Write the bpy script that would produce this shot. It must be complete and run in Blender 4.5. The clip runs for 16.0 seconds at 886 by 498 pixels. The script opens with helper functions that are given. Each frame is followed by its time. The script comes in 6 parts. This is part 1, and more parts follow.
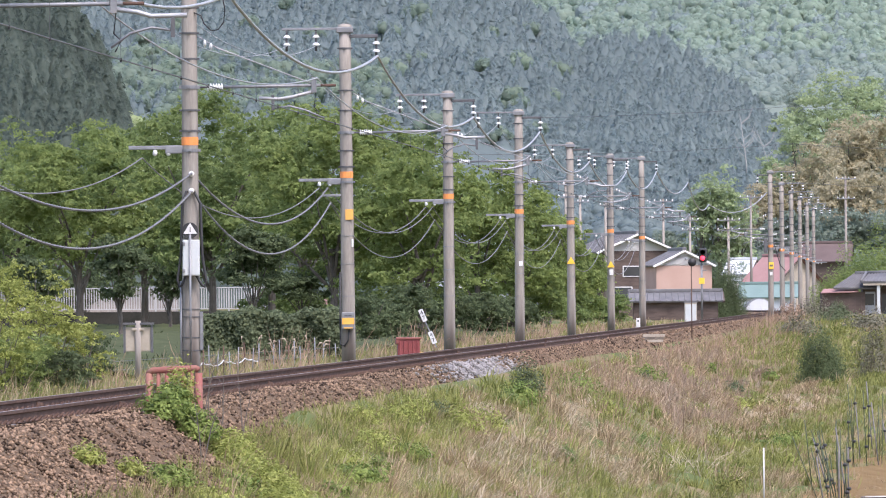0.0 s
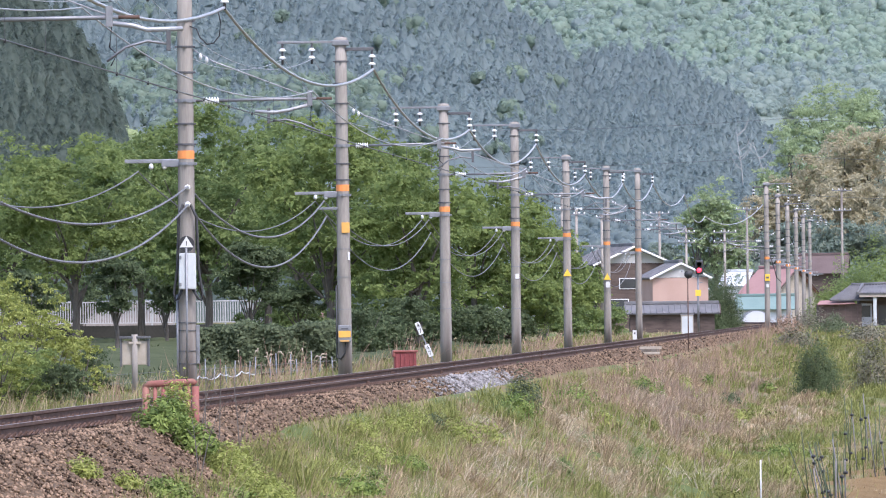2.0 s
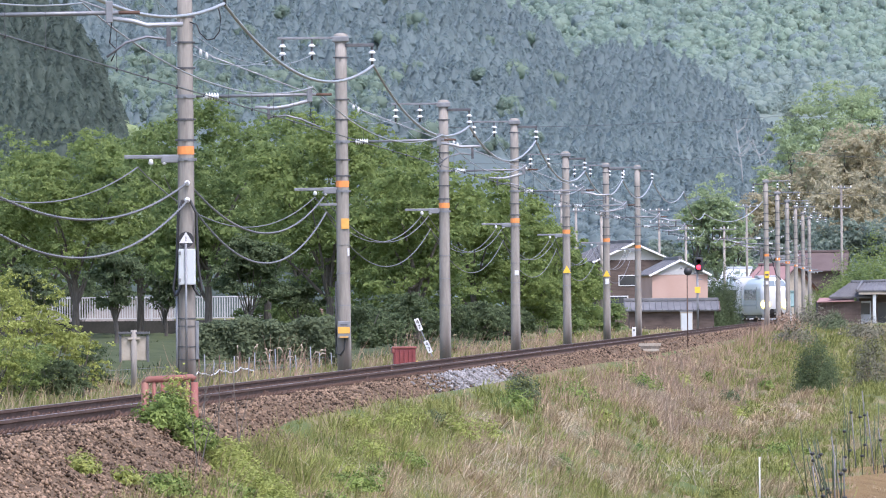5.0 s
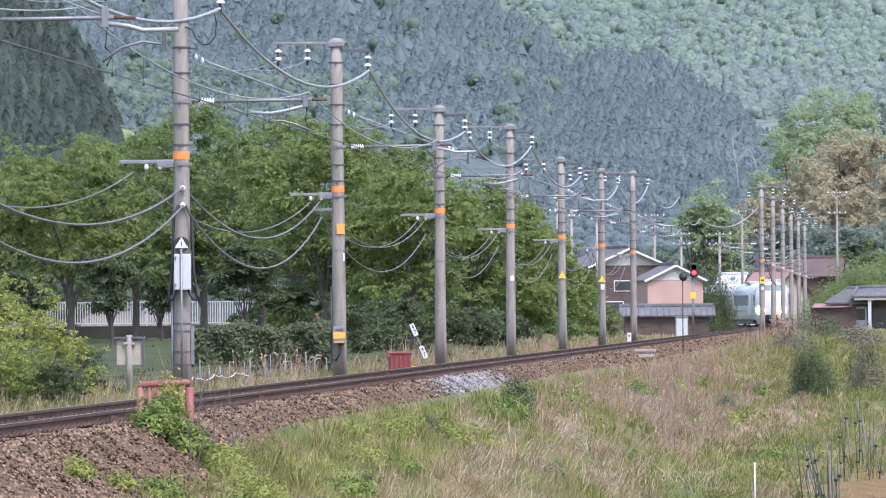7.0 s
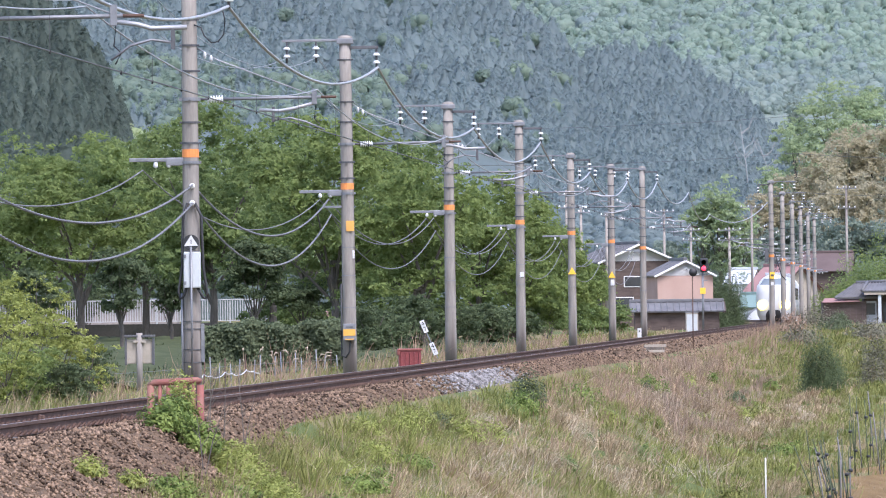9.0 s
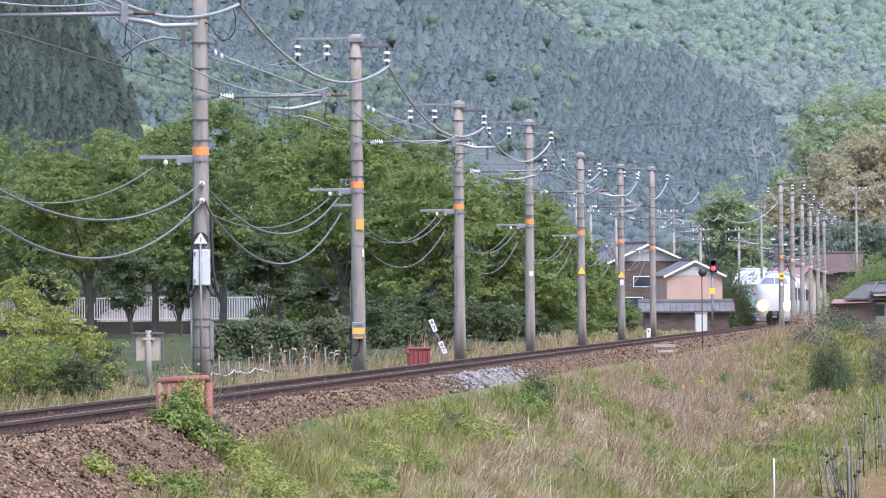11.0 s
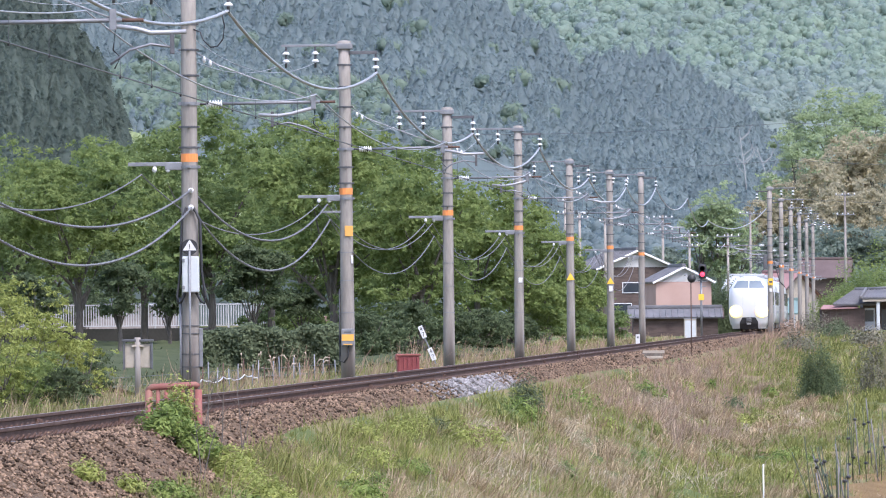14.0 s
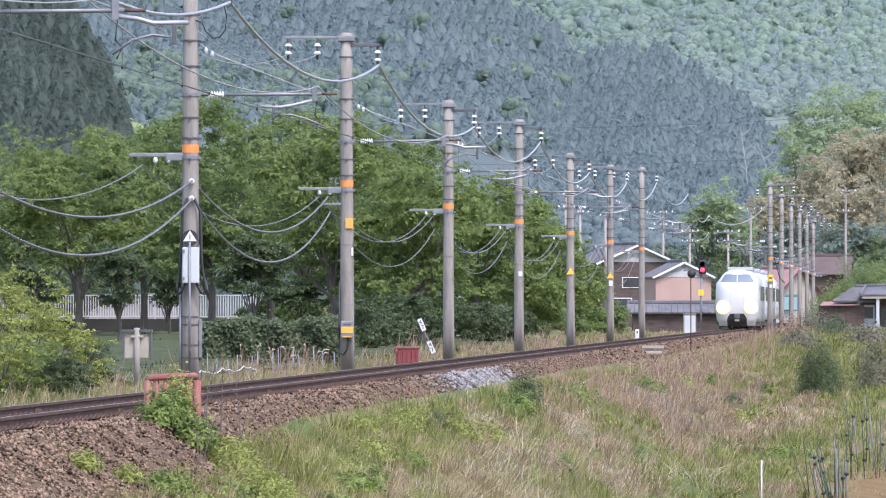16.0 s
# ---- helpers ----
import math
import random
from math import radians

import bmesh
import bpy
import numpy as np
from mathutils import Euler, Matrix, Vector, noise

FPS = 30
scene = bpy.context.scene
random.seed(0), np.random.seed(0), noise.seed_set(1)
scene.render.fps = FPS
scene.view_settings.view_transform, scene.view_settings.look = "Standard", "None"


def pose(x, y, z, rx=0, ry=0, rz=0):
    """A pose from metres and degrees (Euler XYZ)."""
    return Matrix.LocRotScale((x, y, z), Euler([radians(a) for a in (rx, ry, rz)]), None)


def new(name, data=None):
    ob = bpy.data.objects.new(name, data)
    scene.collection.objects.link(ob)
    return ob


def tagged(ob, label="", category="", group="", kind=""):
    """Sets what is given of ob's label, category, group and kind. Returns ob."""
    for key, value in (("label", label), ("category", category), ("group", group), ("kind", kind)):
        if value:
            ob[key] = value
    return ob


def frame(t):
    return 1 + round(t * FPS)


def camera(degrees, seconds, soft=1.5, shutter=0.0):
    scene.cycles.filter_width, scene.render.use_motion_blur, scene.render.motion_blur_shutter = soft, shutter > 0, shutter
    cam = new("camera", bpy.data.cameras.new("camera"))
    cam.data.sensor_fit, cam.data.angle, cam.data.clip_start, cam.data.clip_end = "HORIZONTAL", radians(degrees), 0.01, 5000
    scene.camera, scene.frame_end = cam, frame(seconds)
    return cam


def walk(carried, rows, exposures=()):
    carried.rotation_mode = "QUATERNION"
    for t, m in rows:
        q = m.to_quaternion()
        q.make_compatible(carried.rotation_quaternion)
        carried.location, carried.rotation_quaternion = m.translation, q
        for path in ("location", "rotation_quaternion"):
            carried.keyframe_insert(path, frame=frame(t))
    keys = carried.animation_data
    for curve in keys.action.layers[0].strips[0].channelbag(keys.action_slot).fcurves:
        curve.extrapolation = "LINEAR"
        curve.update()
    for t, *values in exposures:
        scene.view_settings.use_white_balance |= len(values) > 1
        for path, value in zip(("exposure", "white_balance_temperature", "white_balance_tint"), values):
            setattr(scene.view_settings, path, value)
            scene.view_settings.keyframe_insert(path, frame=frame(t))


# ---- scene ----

EYE = 1.3
cam = camera(6.41, 16.0, soft=1.1)
# seconds, yaw, pitch, roll of the hand-held telephoto
ROWS = [
    (0.0, 0.0000, 0.3642, 0.500),
    (0.5, -0.0189, 0.3705, 0.501),
    (1.0, -0.0222, 0.3936, 0.623),
    (1.5, -0.0325, 0.4196, 0.657),
    (2.0, -0.0256, 0.4568, 0.657),
    (2.5, -0.0512, 0.4565, 0.673),
    (3.0, -0.0574, 0.4554, 0.589),
    (3.5, -0.0474, 0.4330, 0.545),
    (4.0, -0.0256, 0.4205, 0.499),
    (6.5, -0.0384, 0.4577, 0.510),
    (7.0, -0.0639, 0.4682, 0.443),
    (7.5, -0.0602, 0.4861, 0.617),
    (8.0, -0.0204, 0.4776, 0.621),
    (8.5, -0.0005, 0.4604, 0.621),
    (9.0, 0.0086, 0.4445, 0.731),
    (11.5, 0.0835, 0.4374, 0.399),
    (12.0, 0.0880, 0.4504, 0.582),
    (12.5, 0.0712, 0.4498, 0.703),
    (13.0, 0.0476, 0.4331, 0.672),
    (13.5, 0.0345, 0.4375, 0.630),
    (14.0, -0.0032, 0.4834, 0.536),
    (14.5, -0.0172, 0.5097, 0.295),
    (15.0, 0.0018, 0.4906, 0.299),
    (15.5, 0.0159, 0.4580, 0.009),
    (16.0, -0.0058, 0.4337, 0.014),
]
walk(cam, [(t, pose(0, 0, EYE, 90 + pitch, roll, yaw)) for t, yaw, pitch, roll in ROWS],
     exposures=[(0.0, 1.28, 6420, 23), (1.0, 1.28, 6330, 22), (2.5, 1.28, 6000, 22), (16.0, 1.28, 6000, 22)])

# ---- light: bright hazy overcast ----
world = bpy.data.worlds.new("world")
scene.world = world
world.use_nodes = True
wn = world.node_tree.nodes
sky = wn.new("ShaderNodeTexSky")
sky.sky_type, sky.sun_disc = "NISHITA", False
sky.sun_elevation, sky.sun_rotation = radians(58), radians(150)
sky.air_density, sky.dust_density, sky.ozone_density = 1.2, 2.0, 1.5
world.node_tree.links.new(sky.outputs[0], wn["Background"].inputs[0])
wn["Background"].inputs[1].default_value = 0.15
sun = new("sun", bpy.data.lights.new("sun", "SUN"))
sun.data.energy, sun.data.angle, sun.data.color = 2.0, radians(20), (1.0, 0.97, 0.93)
sun.rotation_euler = (radians(32), 0, radians(30))


# ---- materials ----
def material(name, c1, c2, scale=2.0, rough=0.8, bump=0.3, fine=25.0, metal=0.0, island=0.0, per_object=0.0,
             translucent=0.0, glow=0.0, stretch=(1, 1, 1), c3=None, c3_amount=0.35, bump_size=0.02):
    """Two-scale noise between two colours, with optional third stain colour, piece-by-piece variation and relief."""
    m = bpy.data.materials.new(name)
    m.use_nodes = True
    nt = m.node_tree
    n, link = nt.nodes, nt.links.new
    bsdf = n["Principled BSDF"]
    bsdf.inputs["Roughness"].default_value, bsdf.inputs["Metallic"].default_value = rough, metal
    if rough >= 0.85:
        bsdf.inputs["Specular IOR Level"].default_value = 0.08
    co = n.new("ShaderNodeTexCoord")
    mp = n.new("ShaderNodeMapping")
    mp.inputs["Scale"].default_value = stretch
    link(co.outputs["Object"], mp.inputs[0])
    big, small = n.new("ShaderNodeTexNoise"), n.new("ShaderNodeTexNoise")
    for tex, s in ((big, scale), (small, fine)):
        tex.inputs["Scale"].default_value, tex.inputs["Detail"].default_value = s, 5
        link(mp.outputs[0], tex.inputs["Vector"])
    add = n.new("ShaderNodeMath")
    add.operation = "MULTIPLY_ADD"
    link(small.outputs[0], add.inputs[0])
    add.inputs[1].default_value = 0.6
    sub = n.new("ShaderNodeMath")
    sub.operation = "MULTIPLY_ADD"
    link(big.outputs[0], sub.inputs[0])
    sub.inputs[1].default_value, sub.inputs[2].default_value = 1.6, -0.6
    link(sub.outputs[0], add.inputs[2])
    value = add.outputs[0]
    for amount, node, out in ((island, "ShaderNodeNewGeometry", "Random Per Island"), (per_object, "ShaderNodeObjectInfo", "Random")):
        if amount:
            r, k = n.new(node), n.new("ShaderNodeMath")
            k.operation = "MULTIPLY_ADD"
            link(r.outputs[out], k.inputs[0])
            k.inputs[1].default_value = amount
            off = n.new("ShaderNodeMath")
            off.operation = "SUBTRACT"
            link(value, off.inputs[0])
            off.inputs[1].default_value = amount / 2
            link(off.outputs[0], k.inputs[2])
            value = k.outputs[0]
    mix = n.new("ShaderNodeMix")
    mix.data_type = "RGBA"
    link(value, mix.inputs["Factor"])
    mix.inputs["A"].default_value, mix.inputs["B"].default_value = (*c1, 1), (*c2, 1)
    colour = mix.outputs["Result"]
    if c3:
        patch, ramp, stain = n.new("ShaderNodeTexNoise"), n.new("ShaderNodeValToRGB"), n.new("ShaderNodeMix")
        patch.inputs["Scale"].default_value = scale * 0.37
        link(mp.outputs[0], patch.inputs["Vector"])
        ramp.color_ramp.elements[0].position, ramp.color_ramp.elements[1].position = 0.62 - c3_amount * 0.5, 0.78 - c3_amount * 0.5
        link(patch.outputs[0], ramp.inputs[0])
        stain.data_type = "RGBA"
        link(ramp.outputs[0], stain.inputs["Factor"])
        link(colour, stain.inputs["A"])
        stain.inputs["B"].default_value = (*c3, 1)
        colour = stain.outputs["Result"]
    link(colour, bsdf.inputs["Base Color"])
    if bump:
        b = n.new("ShaderNodeBump")
        b.inputs["Strength"].default_value, b.inputs["Distance"].default_value = bump, bump_size
        link(small.outputs[0], b.inputs["Height"])
        link(b.outputs[0], bsdf.inputs["Normal"])
    if glow:
        link(colour, bsdf.inputs["Emission Color"])
        bsdf.inputs["Emission Strength"].default_value = glow
    if translucent:
        bsdf.inputs["Specular IOR Level"].default_value = 0.12
        tr, mx = n.new("ShaderNodeBsdfTranslucent"), n.new("ShaderNodeMixShader")
        link(colour, tr.inputs[0])
        mx.inputs[0].default_value = translucent
        link(bsdf.outputs[0], mx.inputs[1])
        link(tr.outputs[0], mx.inputs[2])
        link(mx.outputs[0], n["Material Output"].inputs[0])
    return m


M_ground = material("meadow_soil", (0.12, 0.105, 0.045), (0.22, 0.17, 0.095), 0.35, 0.95, 0.6, 9, c3=(0.085, 0.105, 0.035), c3_amount=0.4)
M_field = material("tilled_soil", (0.125, 0.080, 0.036), (0.215, 0.148, 0.068), 1.5, 0.95, 0.9, 14, bump_size=0.06)
M_ballast = material("ballast_bed", (0.055, 0.038, 0.024), (0.20, 0.138, 0.088), 9, 0.95, 1.0, 26, bump_size=0.05)
M_stone = material("ballast_stone", (0.032, 0.022, 0.015), (0.268, 0.186, 0.124), 0.8, 0.9, 0.3, 30, island=1.2)
M_fresh = material("fresh_ballast", (0.10, 0.095, 0.09), (0.32, 0.305, 0.29), 0.8, 0.9, 0.3, 30, island=0.9)
M_rust = material("rusted_rail", (0.070, 0.045, 0.035), (0.140, 0.092, 0.072), 3, 0.85, 0.3, 40)
M_railhead = material("worn_rail_head", (0.15, 0.115, 0.095), (0.25, 0.20, 0.17), 3, 0.55, 0.1, 40, metal=0.3)
M_sleeper = material("concrete_sleeper", (0.22, 0.19, 0.17), (0.36, 0.33, 0.30), 5, 0.9, 0.4, 40, per_object=0.4)
M_concrete = material("weathered_concrete_pole", (0.165, 0.148, 0.126), (0.36, 0.333, 0.292), 1.5, 0.9, 0.35, 14, stretch=(3, 3, 0.35),
                      c3=(0.125, 0.108, 0.095), c3_amount=0.3)
M_steel = material("galvanised_steel", (0.15, 0.155, 0.16), (0.26, 0.265, 0.27), 4, 0.55, 0.1, 40, metal=0.5)
M_darksteel = material("dark_steel", (0.06, 0.06, 0.065), (0.13, 0.13, 0.13), 4, 0.6, 0.1, 40, metal=0.4)
M_alu = material("bright_cable", (0.24, 0.245, 0.25), (0.40, 0.405, 0.41), 4, 0.5, 0.1, 60, metal=0.3)
M_wire = material("copper_wire", (0.05, 0.055, 0.055), (0.09, 0.095, 0.09), 2, 0.6, 0.0)
M_cable = material("twisted_cable", (0.075, 0.075, 0.075), (0.20, 0.20, 0.195), 9, 0.7, 0.2, 30)
M_black = material("black_rubber", (0.012, 0.012, 0.013), (0.03, 0.03, 0.03), 4, 0.6, 0.1)
M_porcelain = material("white_porcelain", (0.56, 0.56, 0.55), (0.68, 0.68, 0.67), 6, 0.3, 0.05)
M_orange = material("orange_band_paint", (0.62, 0.20, 0.05), (0.74, 0.27, 0.07), 8, 0.6, 0.1)
M_ochre = material("ochre_plate_paint", (0.55, 0.28, 0.06), (0.66, 0.36, 0.08), 8, 0.6, 0.1)
M_yellow = material("yellow_sign_paint", (0.70, 0.42, 0.03), (0.76, 0.49, 0.05), 8, 0.5, 0.05)
M_white = material("white_paint", (0.50, 0.50, 0.49), (0.62, 0.61, 0.60), 5, 0.5, 0.1)
M_greybox = material("pale_grey_box_paint", (0.40, 0.425, 0.42), (0.48, 0.505, 0.495), 5, 0.5, 0.1)
M_red = material("faded_red_paint", (0.165, 0.048, 0.038), (0.25, 0.082, 0.064), 6, 0.7, 0.25, 30, c3=(0.22, 0.10, 0.07), c3_amount=0.3)
M_darkred = material("dark_red_ribbed_steel", (0.15, 0.028, 0.028), (0.22, 0.045, 0.042), 5, 0.6, 0.2, 30)
M_tan = material("beige_panel", (0.27, 0.235, 0.18), (0.36, 0.32, 0.255), 5, 0.7, 0.1)
M_bark = material("grey_bark", (0.075, 0.066, 0.056), (0.17, 0.15, 0.125), 5, 0.95, 0.8, 22, stretch=(2, 2, 0.5))
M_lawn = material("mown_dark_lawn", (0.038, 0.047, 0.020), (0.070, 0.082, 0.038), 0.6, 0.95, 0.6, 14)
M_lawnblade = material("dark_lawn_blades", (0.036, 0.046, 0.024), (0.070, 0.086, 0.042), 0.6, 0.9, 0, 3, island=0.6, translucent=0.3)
M_railing = material("dull_white_railing_paint", (0.34, 0.345, 0.34), (0.43, 0.435, 0.43), 3, 0.7, 0.1)
# Darker leaf tone raised in the colour to imitate haze lifting the darks.
M_leaf = material("cherry_leaves", (0.130, 0.178, 0.070), (0.245, 0.310, 0.112), 0.35, 0.85, 0, 3, island=0.4, translucent=0.6)
M_leafpale = material("yellow_green_tree_leaves", (0.145, 0.190, 0.065), (0.275, 0.340, 0.115), 0.35, 0.85, 0, 3, island=0.4, translucent=0.6)
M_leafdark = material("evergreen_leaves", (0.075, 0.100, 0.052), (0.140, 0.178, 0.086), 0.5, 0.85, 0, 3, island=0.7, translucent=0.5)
M_leaflight = material("fresh_spring_leaves", (0.165, 0.195, 0.048), (0.39, 0.42, 0.125), 0.6, 0.65, 0, 3, island=0.7, translucent=0.4)
# Hedge colour lifted and greyed to stand in for haze.
M_hedge = material("clipped_hedge_leaves", (0.072, 0.092, 0.052), (0.142, 0.172, 0.092), 0.5, 0.75, 0, 3, island=0.8, translucent=0.4)
# Bamboo: dark end of the colour lightened to imitate haze.
M_bamboo = material("yellow_bamboo_leaves", (0.360, 0.330, 0.215), (0.515, 0.465, 0.310), 0.05, 0.85, 0, 0.5, island=0.4, translucent=0.55)
# Cedar hill foliage: distance haze painted in as a lighter, bluer base colour.
M_cedar = material("haze_tinted_cedar_foliage", (0.196, 0.250, 0.250), (0.262, 0.324, 0.312), 0.02, 0.95, 0.25, 0.9, island=0.12, translucent=0.6, bump_size=0.8)
M_cedarnear = material("dark_cedar_foliage", (0.080, 0.106, 0.088), (0.165, 0.205, 0.165), 0.03, 0.95, 0.4, 1.6, island=0.35, translucent=0.6, bump_size=0.5)
# Right-hillside evergreens: base colour paled in place of haze.
M_sidewood = material("haze_paled_evergreen_foliage", (0.190, 0.235, 0.190), (0.320, 0.380, 0.295), 0.03, 0.95, 0.4, 1.6, island=0.35, translucent=0.6, bump_size=0.5)
# Woodland and floor colours also lightened and blued to imitate haze.
M_mixed = material("haze_tinted_spring_woodland", (0.284, 0.364, 0.308), (0.390, 0.484, 0.366), 0.012, 0.95, 0.25, 0.5, island=0.12, translucent=0.6, bump_size=1.2, c3=(0.330, 0.400, 0.350), c3_amount=0.2)
M_fardark = material("haze_tinted_far_woodland", (0.290, 0.360, 0.345), (0.345, 0.420, 0.390), 0.018, 0.95, 0.25, 0.5, island=0.12, translucent=0.6, bump_size=1.2)
M_palewood = material("haze_tinted_pale_trees", (0.200, 0.262, 0.215), (0.280, 0.355, 0.260), 0.03, 0.95, 0, 0.12, island=0.15, translucent=0.6)
# Foothill leaves: haze put in as a paler, flatter colour range.
M_foot = material("foothill_woodland", (0.270, 0.335, 0.190), (0.430, 0.510, 0.270), 0.03, 0.95, 0, 0.12, island=0.4, translucent=0.55)
M_floor = material("haze_tinted_forest_floor", (0.098, 0.132, 0.142), (0.135, 0.175, 0.18), 0.02, 0.95, 0.2, 0.3)
M_grass = material("green_grass_blades", (0.105, 0.122, 0.032), (0.300, 0.302, 0.102), 0.30, 0.7, 0, 3, island=0.9, translucent=0.35)
M_straw = material("dry_straw_blades", (0.19, 0.135, 0.074), (0.49, 0.388, 0.240), 0.30, 0.8, 0, 3, island=0.9, translucent=0.3)
M_weed = material("broad_weed_leaves", (0.085, 0.130, 0.034), (0.25, 0.315, 0.085), 0.8, 0.6, 0, 3, island=0.7, translucent=0.35)
M_stem = material("dry_stems", (0.20, 0.13, 0.09), (0.38, 0.27, 0.19), 0.6, 0.85, 0, 3, island=0.6)


# ---- geometry helpers ----
def obj(name, verts, faces, mat, parent=None, label="", smooth=False):
    me = bpy.data.meshes.new(name)
    me.from_pydata([tuple(v) for v in verts], [], [tuple(f) for f in faces])
    me.materials.append(mat)
    if smooth:
        me.polygons.foreach_set("use_smooth", [True] * len(me.polygons))
    ob = new(name, me)
    ob.parent = parent
    if label:
        ob["label"] = label
    return ob


def part(name, bm, mat, parent=None, label="", smooth=False):
    """One bmesh as one mesh object under a thing or a part."""
    me = bpy.data.meshes.new(name)
    bm.to_mesh(me)
    bm.free()
    me.materials.append(mat)
    if smooth:
        me.polygons.foreach_set("use_smooth", [True] * len(me.polygons))
    ob = new(name, me)
    ob.parent = parent
    if label:
        ob["label"] = label
    return ob


def box_bm(sx, sy, sz, at=(0, 0, 0), bevel=0.0, bm=None, turn=None):
    """A box sx x sy x sz with its base centre at at."""
    own = bmesh.new()
    bmesh.ops.create_cube(own, size=1.0, matrix=Matrix.Diagonal((sx, sy, sz, 1)))
    if bevel:
        bmesh.ops.bevel(own, geom=own.edges[:], offset=bevel, segments=2, affect="EDGES", profile=0.6)
    m = Matrix.Translation((at[0], at[1], at[2] + sz / 2))
    if turn is not None:
        m = m @ turn
    bmesh.ops.transform(own, matrix=m, verts=own.verts[:])
    if bm is None:
        return own
    tmp = bpy.data.meshes.new("tmp")
    own.to_mesh(tmp)
    own.free()
    bm.from_mesh(tmp)
    bpy.data.meshes.remove(tmp)
    return bm


def tube(points, radii, sides=8, caps=True, out=None):
    """Verts and faces of a tube along points."""
    verts, faces = out if out is not None else ([], [])
    pts = [Vector(p) for p in points]
    if not hasattr(radii, "__len__"):
        radii = [radii] * len(pts)
    base = len(verts)
    for i, p in enumerate(pts):
        d = (pts[min(i + 1, len(pts) - 1)] - pts[max(i - 1, 0)]).normalized()
        side = d.cross(Vector((0, 0, 1)))
        if side.length < 0.05:
            side = Vector((1, 0, 0))
        side.normalize()
        up = side.cross(d).normalized()
        for k in range(sides):
            a = 2 * math.pi * k / sides
            verts.append(p + (side * math.cos(a) + up * math.sin(a)) * radii[i])
    for i in range(len(pts) - 1):
        for k in range(sides):
            a, b = base + i * sides + k, base + i * sides + (k + 1) % sides
            faces.append((a, b, b + sides, a + sides))
    if caps:
        faces.append(tuple(base + k for k in range(sides))[::-1])
        faces.append(tuple(base + (len(pts) - 1) * sides + k for k in range(sides)))
    return verts, faces


def tube_part(name, points, radii, mat, parent=None, sides=8, label=""):
    v, f = tube(points, radii, sides)
    return obj(name, v, f, mat, parent, label, smooth=sides > 5)


def lathe(name, profile, mat, parent=None, sides=12, at=(0, 0, 0), axis="z", label=""):
    """A turned part from (radius, height) pairs."""
    v, f = [], []
    for r, h in profile:
        for k in range(sides):
            a = 2 * math.pi * k / sides
            c, s = r * math.cos(a), r * math.sin(a)
            p = {"z": (c, s, h), "x": (h, c, s), "y": (c, h, s)}[axis]
            v.append((p[0] + at[0], p[1] + at[1], p[2] + at[2]))
    for i in range(len(profile) - 1):
        for k in range(sides):
            a, b = i * sides + k, i * sides + (k + 1) % sides
            f.append((a, b, b + sides, a + sides))
    f.append(tuple(range(sides))[::-1])
    f.append(tuple((len(profile) - 1) * sides + k for k in range(sides)))
    return obj(name, v, f, mat, parent, label, smooth=True)


def thing(name, at=(0, 0, 0), turn=0.0, label="", category="", group="", kind=""):
    e = new(name)
    e.location, e.rotation_euler = at, (0, 0, turn)
    return tagged(e, label, category, group, kind)


def sheet(rng, centres, normals, length, width, wild=0.6):
    """Arrays of leaf quads: one rhombus per centre, roughly facing its normal."""
    n = len(centres)
    nrm = normals + rng.normal(0, wild, (n, 3))
    nrm /= np.linalg.norm(nrm, axis=1)[:, None] + 1e-9
    a = np.cross(nrm, rng.normal(0, 1, (n, 3)))
    a /= np.linalg.norm(a, axis=1)[:, None] + 1e-9
    b = np.cross(nrm, a)
    l = (length * rng.uniform(0.6, 1.4, n))[:, None]
    w = (width * rng.uniform(0.6, 1.4, n))[:, None]
    v = np.stack([centres - a * l, centres + b * w, centres + a * l, centres - b * w], 1).reshape(-1, 3)
    return v


def quads(name, v, mat, parent=None, label=""):
    n = len(v) // 4
    me = bpy.data.meshes.new(name)
    me.vertices.add(4 * n)
    me.vertices.foreach_set("co", np.asarray(v, dtype=np.float32).ravel())
    me.loops.add(4 * n)
    me.loops.foreach_set("vertex_index", np.arange(4 * n, dtype=np.int32))
    me.polygons.add(n)
    me.polygons.foreach_set("loop_start", np.arange(0, 4 * n, 4, dtype=np.int32))
    me.materials.append(mat)
    me.update(calc_edges=True)
    ob = new(name, me)
    ob.parent = parent
    if label:
        ob["label"] = label
    return ob


def tris(name, v, mat, parent=None, label=""):
    n = len(v) // 3
    me = bpy.data.meshes.new(name)
    me.vertices.add(3 * n)
    me.vertices.foreach_set("co", np.asarray(v, dtype=np.float32).ravel())
    me.loops.add(3 * n)
    me.loops.foreach_set("vertex_index", np.arange(3 * n, dtype=np.int32))
    me.polygons.add(n)
    me.polygons.foreach_set("loop_start", np.arange(0, 3 * n, 3, dtype=np.int32))
    me.materials.append(mat)
    me.update(calc_edges=True)
    ob = new(name, me)
    ob.parent = parent
    if label:
        ob["label"] = label
    return ob


def ease(a, b, x):
    s = np.clip((np.asarray(x, float) - a) / (b - a), 0, 1)
    return s * s * (3 - 2 * s)


# ---- the line: straight, then a bend of 330 m radius far off ----
SLOPE, BEND, RADIUS = 0.0593, 700.0, 330.0


def track_x(d):
    d = np.asarray(d, float)
    return -11.44 + SLOPE * d - np.where(d > BEND, (d - BEND) ** 2 / (2 * RADIUS), 0)


def line_x(d):
    return -11.44 + SLOPE * np.asarray(d, float)


